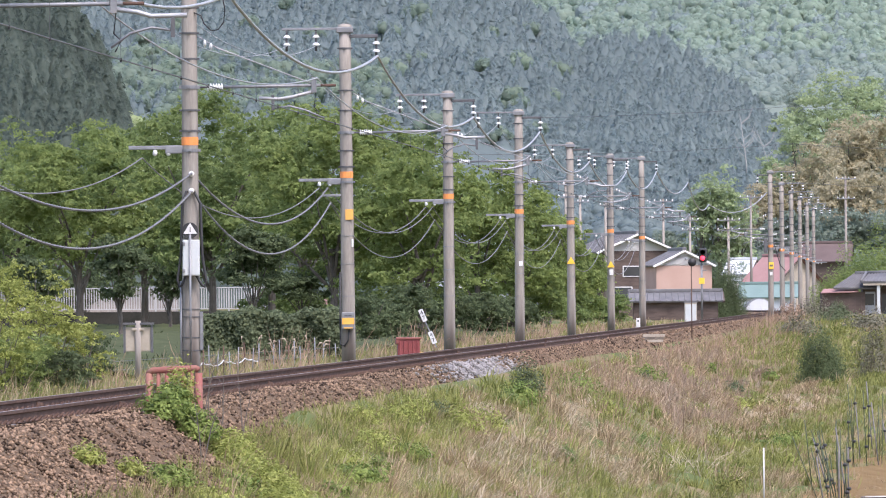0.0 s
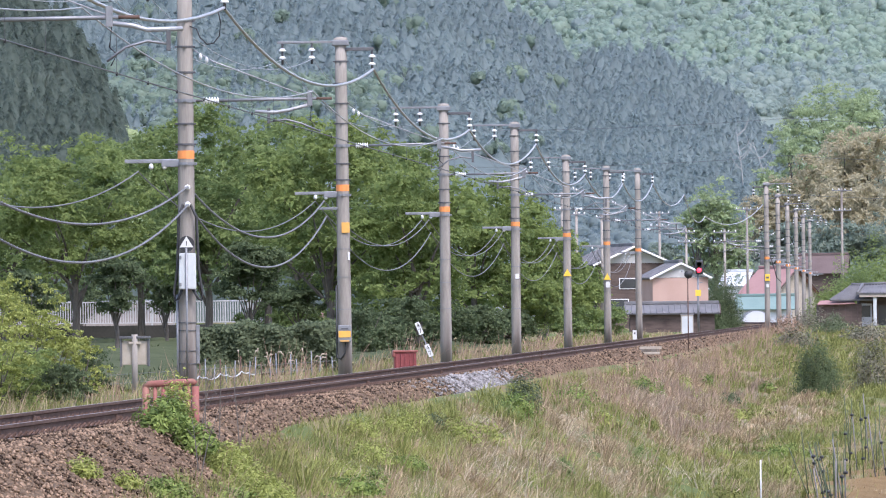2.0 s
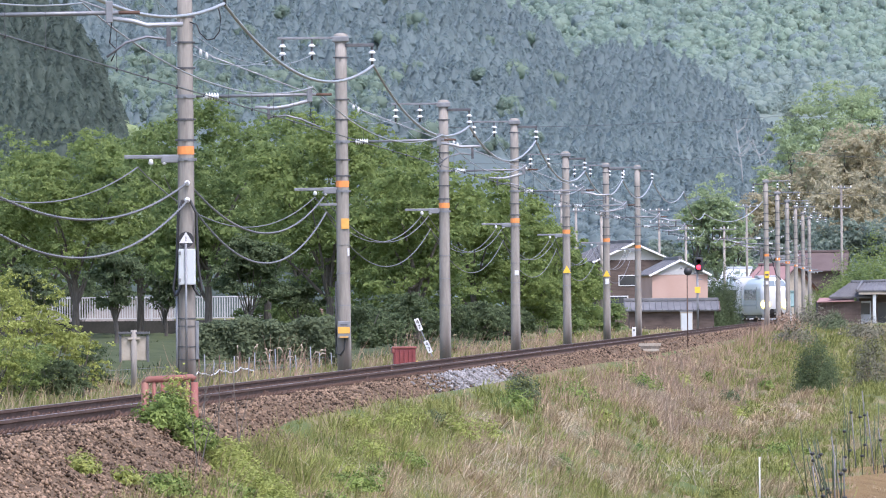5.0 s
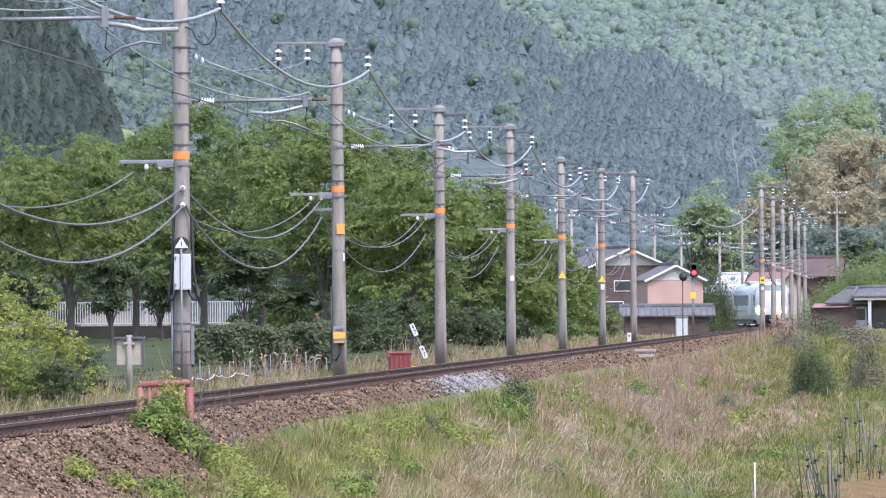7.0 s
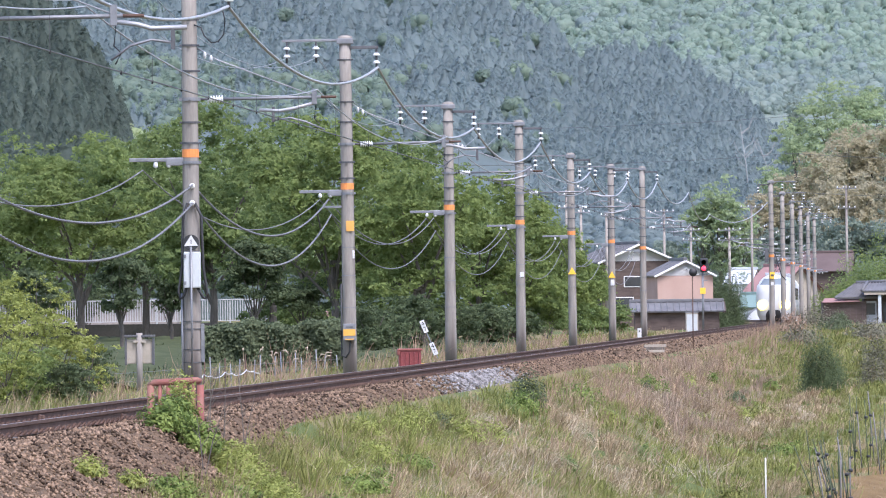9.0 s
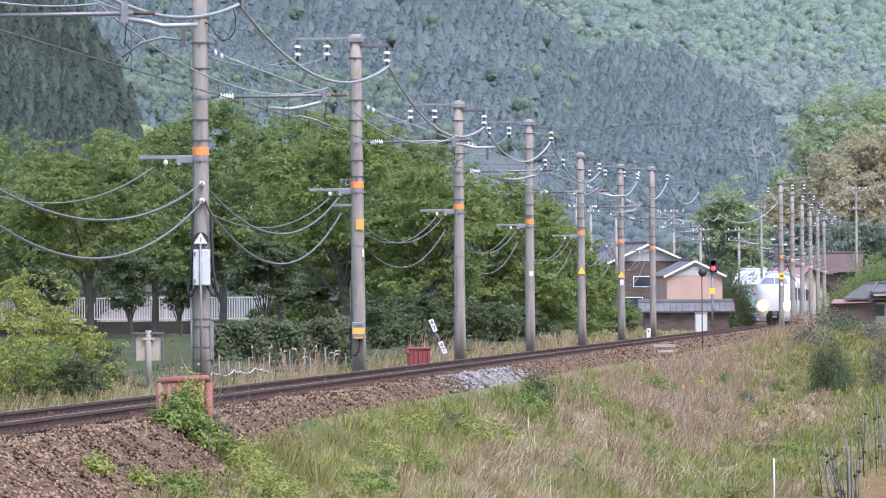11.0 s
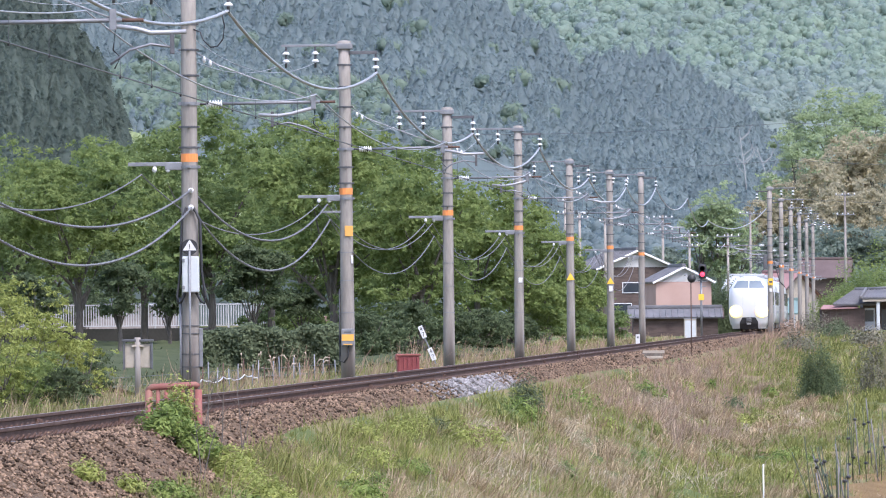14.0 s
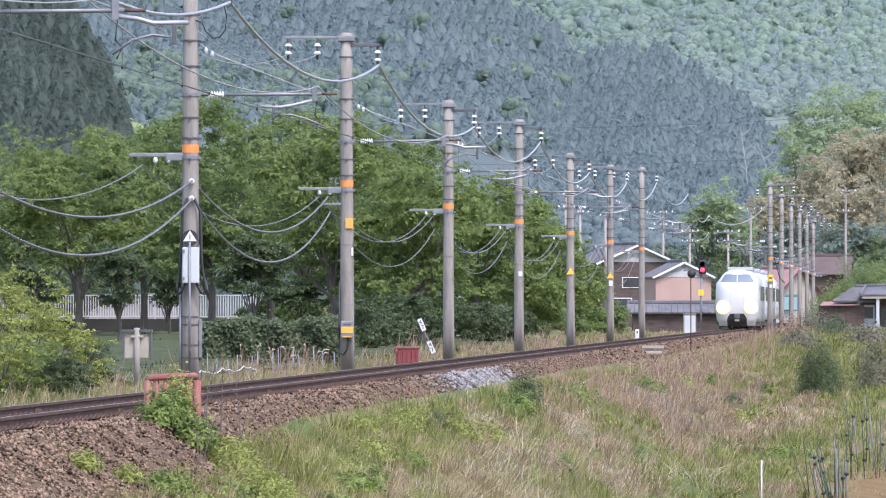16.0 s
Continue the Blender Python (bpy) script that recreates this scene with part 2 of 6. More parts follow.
def ground_z(u, d):
    """Height of the ground u metres to the right of the line, d metres ahead; the rail head is 0."""
    u, d = np.asarray(u, float), np.asarray(d, float)
    top = -0.33 - 0.45 * ease(135, 92, d) - 0.16 * ease(190, 280, d)
    floor = -2.5 + 2.3 * ease(150, 520, d)
    right = np.maximum(top - 0.40 * (u - 2.1), floor)
    soft = floor + np.logaddexp(0, (right - floor) * 4) / 4 - 0.17
    left = -0.5 + 0.45 * ease(-6, -20, u) * ease(200, 420, d)
    z = np.where(u > 2.1, np.maximum(soft, floor), np.where(u > -2.6, np.minimum(top, -0.42), left))
    # washed-out gullies running down the slope
    for u0, d0, k, lo, hi in ((3.3, 152, 0.067, 112, 162), (3.7, 177, 0.078, 135, 186), (4.6, 215, 0.06, 175, 235)):
        z = z - 0.22 * np.exp(-((u - u0 - (d0 - d) * k) / 0.38) ** 2) * ease(lo, lo + 10, d) * ease(hi, hi - 10, d)
    bump = 0.10 * np.sin(0.9 * u + 0.31 * d) * np.sin(0.43 * d + 1) + 0.08 * np.sin(2.1 * u - 0.77 * d) + 0.05 * np.sin(4.3 * u + 0.5 * d) * np.sin(1.3 * d)
    return z + np.where(np.abs(u) > 2.6, bump * ease(2.6, 4.5, np.abs(u)), 0) + 2.2 * ease(25, 5, d) * ease(-4, 6, u) 


def spot(a, e, d):
    """The place d metres ahead at a bearing of a and a height of e thousandths."""
    return Vector((a * d / 1000, d, EYE + e * d / 1000))


def grid(name, us, ds, height, mat, across=line_x):
    U, Dd = np.meshgrid(us, ds)
    Z = height(U, Dd)
    X = across(Dd) + U
    v = np.stack([X, Dd, Z], -1).reshape(-1, 3)
    w = len(us)
    f = [(j * w + i, j * w + i + 1, (j + 1) * w + i + 1, (j + 1) * w + i) for j in range(len(ds) - 1) for i in range(w - 1)]
    return obj(name, v, f, mat, smooth=True)


us = np.concatenate([np.linspace(-2500, -120, 16), np.linspace(-100, -14, 24), np.linspace(-12, 14, 79), np.linspace(16, 120, 30), np.linspace(140, 2500, 16)])
ds = np.concatenate([np.linspace(-300, 60, 16), np.linspace(64, 260, 131), np.linspace(264, 900, 100), np.linspace(950, 5000, 20)])
tagged(grid("ground", us, ds, ground_z, M_ground), "uneven grassy ground with patches of dry grass", "ground", kind="structure")


def solids(name, V, F, mat, parent=None, label="", smooth=False):
    """Many small solids in one mesh: V is n x k x 3 places, F the triangles of one of them."""
    V, F = np.asarray(V, np.float32), np.asarray(F, np.int32)
    n, k = V.shape[:2]
    idx = (F[None] + (np.arange(n, dtype=np.int32) * k)[:, None, None]).reshape(-1)
    me = bpy.data.meshes.new(name)
    me.vertices.add(n * k)
    me.vertices.foreach_set("co", V.ravel())
    me.loops.add(len(idx))
    me.loops.foreach_set("vertex_index", idx)
    me.polygons.add(len(idx) // 3)
    me.polygons.foreach_set("loop_start", np.arange(0, len(idx), 3, dtype=np.int32))
    if smooth:
        me.polygons.foreach_set("use_smooth", np.ones(len(idx) // 3, dtype=bool))
    me.materials.append(mat)
    me.update(calc_edges=True)
    ob = new(name, me)
    ob.parent = parent
    if label:
        ob["label"] = label
    return ob


# ---- track ----
def ballast_z(u, d):
    u = np.asarray(u, float)
    return np.where(np.abs(u) < 1.5, -0.17, -0.17 - 0.68 * (np.abs(u) - 1.5)) + 0.025 * np.sin(3.1 * u + 1.7 * d) * np.sin(0.9 * d)


tagged(grid("ballast_bed", np.linspace(-2.7, 3.9, 34), np.concatenate([np.linspace(60, 260, 161), np.linspace(264, 840, 100)]), ballast_z, M_ballast, track_x),
       "brown crushed-stone ballast bed under the rails", "ballast", kind="structure")

track = thing("railway_track", label="single railway track with rusty brown rails on ballast", category="track", kind="structure")
RAIL = [(-0.033, 0), (0.033, 0), (0.033, -0.035), (0.009, -0.05), (0.009, -0.125), (0.064, -0.14), (0.064, -0.153), (-0.064, -0.153),
        (-0.064, -0.14), (-0.009, -0.125), (-0.009, -0.05), (-0.033, -0.035)]
rail_ds = np.concatenate([np.linspace(60, 700, 60), np.linspace(710, 840, 26)])


def swept(name, profile, side, mat, parent, lift=0.0, closed=True):
    n, v, f = len(profile), [], []
    for d in rail_ds:
        x = float(track_x(d)) + side
        v += [(x + a, d, b + lift) for a, b in profile]
    for j in range(len(rail_ds) - 1):
        for i in range(n if closed else n - 1):
            f.append((j * n + i, j * n + (i + 1) % n, (j + 1) * n + (i + 1) % n, (j + 1) * n + i))
    return obj(name, v, f, mat, parent)


for side in (-0.566, 0.566):
    r = swept("rail", RAIL, side, M_rust, track)
    swept("running_surface", [(-0.026, 0.003), (0.026, 0.003)], side, M_railhead, r, closed=False)
    # fishplate joints every 25 m, bolted
    for k in range(8):
        d = 108.5 + 25 * k
        bm = box_bm(0.05, 0.55, 0.085, (float(track_x(d)) + side, d, -0.135), 0.01)
        for q in (-0.2, -0.07, 0.07, 0.2):
            box_bm(0.11, 0.04, 0.04, (float(track_x(d + q)) + side, d + q, -0.11), 0.008, bm)
        part("fishplate", bm, M_rust, r)

rng = np.random.default_rng(7)
OCTA = [(0, 2, 4), (2, 1, 4), (1, 3, 4), (3, 0, 4), (2, 0, 5), (1, 2, 5), (3, 1, 5), (0, 3, 5)]


def stones(name, u, d, z, size, mat, label):
    n = len(u)
    c = np.stack([track_x(d) + u, d, z], -1)
    base = np.array([(1, 0, 0), (-1, 0, 0), (0, 1, 0), (0, -1, 0), (0, 0, 0.8), (0, 0, -0.8)], float)
    V = base[None] * rng.uniform(0.55, 1.25, (n, 6, 1)) + rng.normal(0, 0.22, (n, 6, 3))
    a = rng.uniform(0, 6.28, n)
    R = np.zeros((n, 3, 3))
    R[:, 0, 0], R[:, 0, 1], R[:, 1, 0], R[:, 1, 1], R[:, 2, 2] = np.cos(a), -np.sin(a), np.sin(a), np.cos(a), 1
    V = np.einsum("nij,nkj->nki", R, V) * (size * rng.uniform(0.6, 1.35, n))[:, None, None]
    return tagged(solids(name, V + c[:, None], OCTA, mat), label, "ballast", kind="stuff")


n = 36000
u = rng.uniform(0.75, 2.9, n)
d = 74 + (rng.uniform(0, 1, n) ** 1.5) * 190
stones("ballast_stones", u, d, ballast_z(u, d) + 0.01, 0.028, M_stone, "loose brown crushed stones of the ballast shoulder")
n = 8000
u, d = rng.uniform(-2.7, 0.6, n), 74 + (rng.uniform(0, 1, n) ** 1.4) * 200
stones("ballast_stones", u, d, ballast_z(u, d) + 0.01, 0.036, M_stone, "loose brown crushed stones between and beside the rails")
n = 2600
u = np.clip(rng.normal(1.85, 0.28, n), 1.2, 2.6)
d = rng.normal(178, 7, n)
stones("fresh_ballast_stones", u, d, ballast_z(u, d) + 0.04, 0.036, M_fresh, "heap of pale grey fresh ballast stones")
n = 700
u, d = rng.normal(-2.6, 0.2, n), rng.normal(172, 2.0, n)
stones("fresh_ballast_stones", u, d, ballast_z(u, d) + 0.09, 0.04, M_fresh, "small heap of pale grey stones beside the pole")


n = 6000
u, d = rng.uniform(0.75, 3.2, n), 255 + rng.uniform(0, 1, n) ** 1.3 * 260
stones("ballast_stones", u, d, ballast_z(u, d) + 0.02, 0.05, M_stone, "loose brown crushed stones of the far ballast")


# ---- catenary poles ----
POLES = [  # distance, height, lean in degrees
    (111, 8.0, 0.0), (154, 7.95, 0.1), (197, 8.05, -0.2), (240, 7.5, 0.0), (283, 7.95, 0.1), (326, 7.6, -0.1), (369, 7.9, 0.0), (412, 8.55, 0.0)]
LEFT = -2.60
ARM_Z = 5.47


def insulator_h(parent, x0, x1, z, y=0.0):
    """A ribbed white insulator lying along x."""
    n, prof = 6, []
    for i in range(n):
        a = x0 + (x1 - x0) * i / n
        s = (x1 - x0) / n
        prof += [(0.03, a), (0.075, a + 0.25 * s), (0.075, a + 0.5 * s), (0.03, a + 0.75 * s)]
    return lathe("insulator", prof, M_porcelain, parent, 10, (0, y, z), "x", "ribbed white porcelain insulator")


def insulator_v(parent, x, z, y=0.0, discs=2, r=0.11):
    lathe("hanger", [(0.025, 0), (0.025, -0.10)], M_darksteel, parent, 6, (x, y, z))
    ins = lathe("insulator_rod", [(0.03, -0.08), (0.03, -0.14 - 0.19 * discs)], M_darksteel, parent, 8, (x, y, z))
    for i in range(discs):
        q = -0.14 - 0.19 * i
        lathe("insulator_disc", [(0.045, q + 0.02), (r * 0.7, q), (r, q - 0.03), (r * 0.98, q - 0.045), (0.05, q - 0.055)], M_porcelain, ins, 14, (x, y, z), "z", "white porcelain disc")
    return ins


def ring(parent, z, r, h=0.05, mat=None, name="band", label="", lugs=True):
    bm = bmesh.new()
    bmesh.ops.create_cone(bm, segments=16, radius1=r, radius2=r, depth=h, cap_ends=True, matrix=Matrix.Translation((0, 0, z)))
    if lugs:
        for s in (-1, 1):
            box_bm(0.05, 0.06, h * 0.9, (s * (r + 0.012), -0.03, z - h * 0.45), 0.006, bm)
        box_bm(0.05, 0.05, 0.03, (0, -r - 0.02, z - 0.015), 0.0, bm)
    return part(name, bm, mat or M_steel, parent, label)


def catenary_pole(i, d, h, lean, x_off=LEFT, right=1, r0=0.178, r1=0.145, detail=True):
    x = float(line_x(d)) + x_off
    root = thing("catenary_pole", (x, d, -0.5), 0, "weathered grey concrete catenary pole with steel brackets beside the track", "utility pole", "catenary poles")
    root.rotation_euler = (0, radians(lean), 0)
    k = 0.5
    H = h + k

    def rad(z):
        return r0 + (r1 - r0) * z / H

    tube_part("pole", [(0, 0, H * q / 8) for q in range(9)], [rad(H * q / 8) for q in range(9)], M_concrete, root, 20)
    lathe("cap", [(0.17, 0), (0.18, 0.02), (0.17, 0.10), (0.09, 0.13)], M_concrete, root, 14, (0, 0, H))
    zs = [ARM_Z + 2.9, ARM_Z + 2.1, ARM_Z + 1.55, ARM_Z + 1.05, ARM_Z + 0.55, ARM_Z - 0.45, ARM_Z - 0.85]
    for z in zs:
        if z < h - 0.3:
            ring(root, z + k, rad(z + k) + 0.010, 0.04, M_darksteel)
    # painted band, cable bracket
    ring(root, 4.42 + k, rad(4.9) + 0.006, 0.16, M_orange, "painted_band", "orange painted band", lugs=False)
    part("cable_bracket", box_bm(1.15, 0.07, 0.075, (-0.62 * right, -0.03, 4.26 + k), 0.012), M_steel, root)
    bm = box_bm(0.36, 0.09, 0.16, (-0.30 * right, -0.03, 4.18 + k), 0.02)
    part("bracket_plate", bm, M_steel, root)
    ring(root, 4.24 + k, rad(4.7) + 0.015, 0.06, M_steel)
    # cantilever over the track: insulator, tube, pull-off
    z = ARM_Z + k
    ring(root, z, rad(z) + 0.016, 0.07)
    tube_part("arm_stub", [(0.15 * right, 0, z), (0.42 * right, 0, z)], 0.022, M_darksteel, root, 8)
    insulator_h(root, 0.34 * right, 0.66 * right, z)
    tube_part("arm", [(0.66 * right, 0, z), (2.55 * right, 0, z + 0.02)], 0.032, M_steel, root, 10)
    part("arm_clamp", box_bm(0.10, 0.08, 0.30, (2.42 * right, 0, z - 0.12), 0.01), M_steel, root)
    tube_part("arm_tip", [(2.5 * right, 0, z + 0.02), (2.85 * right, 0, z + 0.02)], 0.026, M_rust, root, 8)
    if i % 2:
        reg = [(2.4, -0.10), (2.0, -0.20), (1.75, -0.24), (1.35, -0.22)]
        bracket, steady = 1.62, [(1.64, -0.42), (1.95, -0.38), (2.25, -0.46), (2.62, -0.62)]
    else:
        reg = [(2.45, -0.06), (2.75, -0.10), (2.95, -0.16), (3.45, -0.15)]
        bracket, steady = 3.25, [(3.22, -0.36), (2.95, -0.32), (2.65, -0.40), (2.38, -0.60)]
    tube_part("registration_tube", [(a * right, 0, z + b) for a, b in reg], 0.034, M_alu, root, 8)
    part("steady_bracket", box_bm(0.06, 0.05, 0.30, (bracket * right, 0, z - 0.46), 0.008), M_darksteel, root)
    tube_part("steady_arm", [(a * right, 0, z + b) for a, b in steady], 0.018, M_steel, root, 8)
    tube_part("dropper_loop", [(2.46 * right, 0, z - 0.05), (2.42 * right, 0.02, z - 0.4), (2.52 * right, 0.02, z - 0.5), (2.44 * right, 0, z - 0.66)], 0.012, M_black, root, 6)
    # stay with two insulators
    z2 = ARM_Z + 1.0 + k
    tube_part("stay_wire", [(0.15 * right, 0, z2), (0.55 * right, 0, z2 - 0.24), (2.4 * right, 0, z + 0.05)], 0.014, M_alu, root, 6)
    for q in (0.3, 0.42):
        lathe("stay_insulator", [(0.03, -0.03), (0.07, -0.01), (0.07, 0.01), (0.03, 0.03)], M_porcelain, root, 10, (q * right, 0, z2 - 0.06 - (q - 0.15) * 0.55), "x", "white disc insulator")
    # feeder cross-arm on top with hanging insulators
    part("top_arm", box_bm(1.55, 0.07, 0.06, (-0.80 * right, -0.05, H - 0.02), 0.01), M_steel, root)
    part("feeder_arm", box_bm(0.85, 0.09, 0.08, (0.40 * right, -0.05, H - 0.22), 0.01), M_darksteel, root, "dark steel feeder arm")
    part("top_bracket", box_bm(0.42, 0.30, 0.14, (0, -0.03, H - 0.09), 0.02), M_steel, root)
    insulator_v(root, 0.78 * right, H - 0.20, -0.05, 2, 0.09)
    for q in (-0.72, -1.45):
        insulator_v(root, q * right, H - 0.02, -0.05, 2, 0.09)
    for q in (-0.42, -0.68):
        lathe("cable_insulator", [(0.02, 0), (0.04, -0.03), (0.048, -0.09), (0.02, -0.12)], M_porcelain, root, 10, (q * right, -0.03, 4.26 + k), "z", "white cable insulator")
    return root


roots = []
for i, (d, h, lean) in enumerate(POLES):
    roots.append(catenary_pole(i, d, h, lean, LEFT + (0.45 if i == 0 else 0)))
RIGHT = 2.7
FAR = [(490, 9.0), (533, 8.9), (576, 8.9), (619, 9.0), (662, 9.0), (705, 9.1)]
for d, h in FAR:
    catenary_pole(9, d, h, 0, RIGHT, -1)


# ---- wires ----
def hang(name, pts, sag, r, mat, label, cat="wire", steps=16, sides=6, group="overhead wires"):
    """A wire hung from point to point, with its sag in each span."""
    path = []
    for a, b in zip(pts, pts[1:]):
        a, b = Vector(a), Vector(b)
        for j in range(steps):
            q = j / steps
            p = a.lerp(b, q)
            p.z -= 4 * sag * q * (1 - q)
            path.append(p)
    path.append(Vector(pts[-1]))
    return tagged(tube_part(name, path, r, mat, None, sides), label, cat, group)


def px_(d, off):
    return float(line_x(d)) + off


spans = [(68, 8.0)] + [(d, h) for d, h, _ in POLES]
hang("feeder_cable", [(px_(d, LEFT + 0.78), d - 0.05, h - 0.68) for d, h in spans] + [(px_(455, LEFT + 1.2), 455, 7.9), (px_(505, RIGHT - 4.2), 505, 7.2), (px_(533, RIGHT - 1), 533, 8.3)],
     0.88, 0.033, M_alu, "thick pale feeder cable sagging between poles")
for off in (-0.72, -1.45):
    hang("distribution_wire", [(px_(d, LEFT + off), d - 0.05, h - 0.40) for d, h in spans], 0.75, 0.007, M_alu, "thin high wire between the pole tops")
arms = [68] + [p[0] for p in POLES] + [451] + [d for d, _ in FAR]
hang("messenger_wire", [(px_(d, LEFT + 2.49), d, ARM_Z + 0.16) for d in arms], 0.55, 0.012, M_alu, "messenger wire of the overhead line")
hang("contact_wire", [(px_(d, LEFT + 2.49), d, ARM_Z - 0.62) for d in arms], 0.0, 0.011, M_wire, "thin dark contact wire over the track")
CABLES = [  # per cable: (offset, height) at the first two shown poles, at the others, sag
    ((-0.92, 4.10), (-0.70, 4.10), 0.95), ((0.05, 3.80), (-0.48, 4.10), 0.95), ((0.05, 3.45), (-0.42, 3.72), 1.25)]
for q, (near, rest, sag) in enumerate(CABLES):
    pts = [(px_(d, LEFT + (near if d < 160 else rest)[0]), d - 0.2, (near if d < 160 else rest)[1]) for d in arms[:9]]
    path, radii = [], []
    for i, (a, b) in enumerate(zip(pts, pts[1:])):
        steps = 420 if i < 3 else 60
        for j in range(steps):
            w = j / steps
            path.append((a[0] + (b[0] - a[0]) * w, a[1] + (b[1] - a[1]) * w, a[2] + (b[2] - a[2]) * w - 4 * sag * w * (1 - w)))
            radii.append((0.011, 0.011, 0.026, 0.026)[j % 4] if q and i < 3 else 0.014)
    path.append(pts[-1])
    radii.append(0.016)
    tagged(tube_part("sagging_cable", path, radii, M_cable, None, 5), "sagging grey cable with spiral binding" if q else "sagging plain grey cable", "wire", "overhead wires")
for a, b in zip(arms[:8], arms[1:9]):
    for j in range(1, 9):
        w = j / 9
        d = a + (b - a) * w
        zt = ARM_Z + 0.16 - 4 * 0.55 * w * (1 - w)
        xc = LEFT + 2.49
        dr = thing("dropper", (px_(d, xc), d, 0), 0, "thin dropper between messenger and contact wire", "wire", "overhead wires")
        tube_part("rod", [(0, 0, ARM_Z - 0.66), (0, 0, zt)], 0.004, M_wire, dr, 5)
        part("clip", box_bm(0.03, 0.05, 0.06, (0, 0, ARM_Z - 0.66), 0.005), M_black, dr)
for h_off, x_off in ((0.1, 1.2), (0.1, -0.6), (-0.3, 0.9)):
    hang("distribution_wire", [(px_(d, RIGHT + x_off), d, h + h_off) for d, h in FAR], 0.6, 0.012, M_wire, "thin high wire between far poles")

# ---- hills ----
CONE = []
for tier in range(3):
    CONE += [(tier * 9 + 8, tier * 9 + q, tier * 9 + (q + 1) % 8) for q in range(8)]


def conifers(rng, c, h, w):
    """Three ragged tiers a tree: n x 27 x 3."""
    n = len(c)
    V = np.zeros((n, 27, 3))
    for tier, (z0, z1, r) in enumerate(((0.12, 0.62, 1.0), (0.36, 0.82, 0.78), (0.54, 0.95, 0.62))):
        a = np.arange(8) / 8 * 6.283 + rng.uniform(0, 6.28, (n, 1))
        rr = r * w[:, None] * rng.uniform(0.80, 1.12, (n, 8))
        V[:, tier * 9:tier * 9 + 8, 0] = rr * np.cos(a)
        V[:, tier * 9:tier * 9 + 8, 1] = rr * np.sin(a)
        V[:, tier * 9:tier * 9 + 8, 2] = h[:, None] * (z0 + rng.uniform(-0.07, 0.07, (n, 8)))
        V[:, tier * 9 + 8, 2] = h * z1
    V[..., :2] *= 0.84
    V[..., 2] *= 0.95
    return V + c[:, None]


def blades(rng, c, size, n_each, spread, h):
    """Tufts lying on the flanks of each crown."""
    n = len(c)
    q = rng.uniform(0.12, 1.0, (n, n_each))
    a = rng.uniform(0, 6.283, (n, n_each))
    r = spread[:, None] * (1.0 - q) ** 0.8 * rng.uniform(0.75, 1.05, (n, n_each))
    p = np.stack([r * np.cos(a), r * np.sin(a), q * h[:, None]], -1) + c[:, None]
    out = np.stack([np.cos(a), np.sin(a), 0.8 + 0 * a], -1).reshape(-1, 1, 3) / 1.28
    off = rng.normal(0, 1, (n * n_each, 3, 3))
    off -= 0.75 * (off * out).sum(2)[..., None] * out
    return p.reshape(-1, 1, 3) + off * size


PHI = 1.618
ICO_V = np.array([(-1, PHI, 0), (1, PHI, 0), (-1, -PHI, 0), (1, -PHI, 0), (0, -1, PHI), (0, 1, PHI), (0, -1, -PHI), (0, 1, -PHI),
                  (PHI, 0, -1), (PHI, 0, 1), (-PHI, 0, -1), (-PHI, 0, 1)], float) / 1.902
ICO_F = [(0, 11, 5), (0, 5, 1), (0, 1, 7), (0, 7, 10), (0, 10, 11), (1, 5, 9), (5, 11, 4), (11, 10, 2), (10, 7, 6), (7, 1, 8),
         (3, 9, 4), (3, 4, 2), (3, 2, 6), (3, 6, 8), (3, 8, 9), (4, 9, 5), (2, 4, 11), (6, 2, 10), (8, 6, 7), (9, 8, 1)]


def crowns(rng, c, h, w, lobes=7):
    n = len(c)
    o = rng.normal(0, 1, (n, lobes, 3))
    o /= np.linalg.norm(o, axis=2)[..., None]
    o *= np.array([0.55, 0.55, 0.34])
    centre = c[:, None] + o * w[:, None, None]
    centre[..., 2] += (h * 0.62)[:, None]
    r = w[:, None] * rng.uniform(0.36, 0.58, (n, lobes))
    V = ICO_V[None, None] * r[..., None, None] * rng.uniform(0.8, 1.15, (n, lobes, 12, 1)) + centre[:, :, None]
    return V.reshape(-1, 12, 3)


def hillside(name, ridge, foot, d0, d1, label, mat):
    """A slope whose crest stands at the given bearings and heights (thousandths); returns its surface function."""
    ra, re = np.array(ridge, float).T

    def surface(a, s):
        e = foot + (np.interp(a, ra, re) - foot) * s + 0.8 * np.sin(a * 0.21 + s * 5) * s * (1 - s)
        d = d0 + (d1 - d0) * s
        return np.stack([a * d / 1000, d, EYE + e * d / 1000], -1)

    aa, ss = np.linspace(ra[0], ra[-1], 70), np.linspace(-0.05, 1, 24)
    A, S = np.meshgrid(aa, ss)
    v = surface(A, S).reshape(-1, 3)
    w = len(aa)
    f = [(j * w + i, j * w + i + 1, (j + 1) * w + i + 1, (j + 1) * w + i) for j in range(len(ss) - 1) for i in range(w - 1)]
    tagged(obj(name, v, f, mat, smooth=True), label, "hill", kind="structure")
    return surface


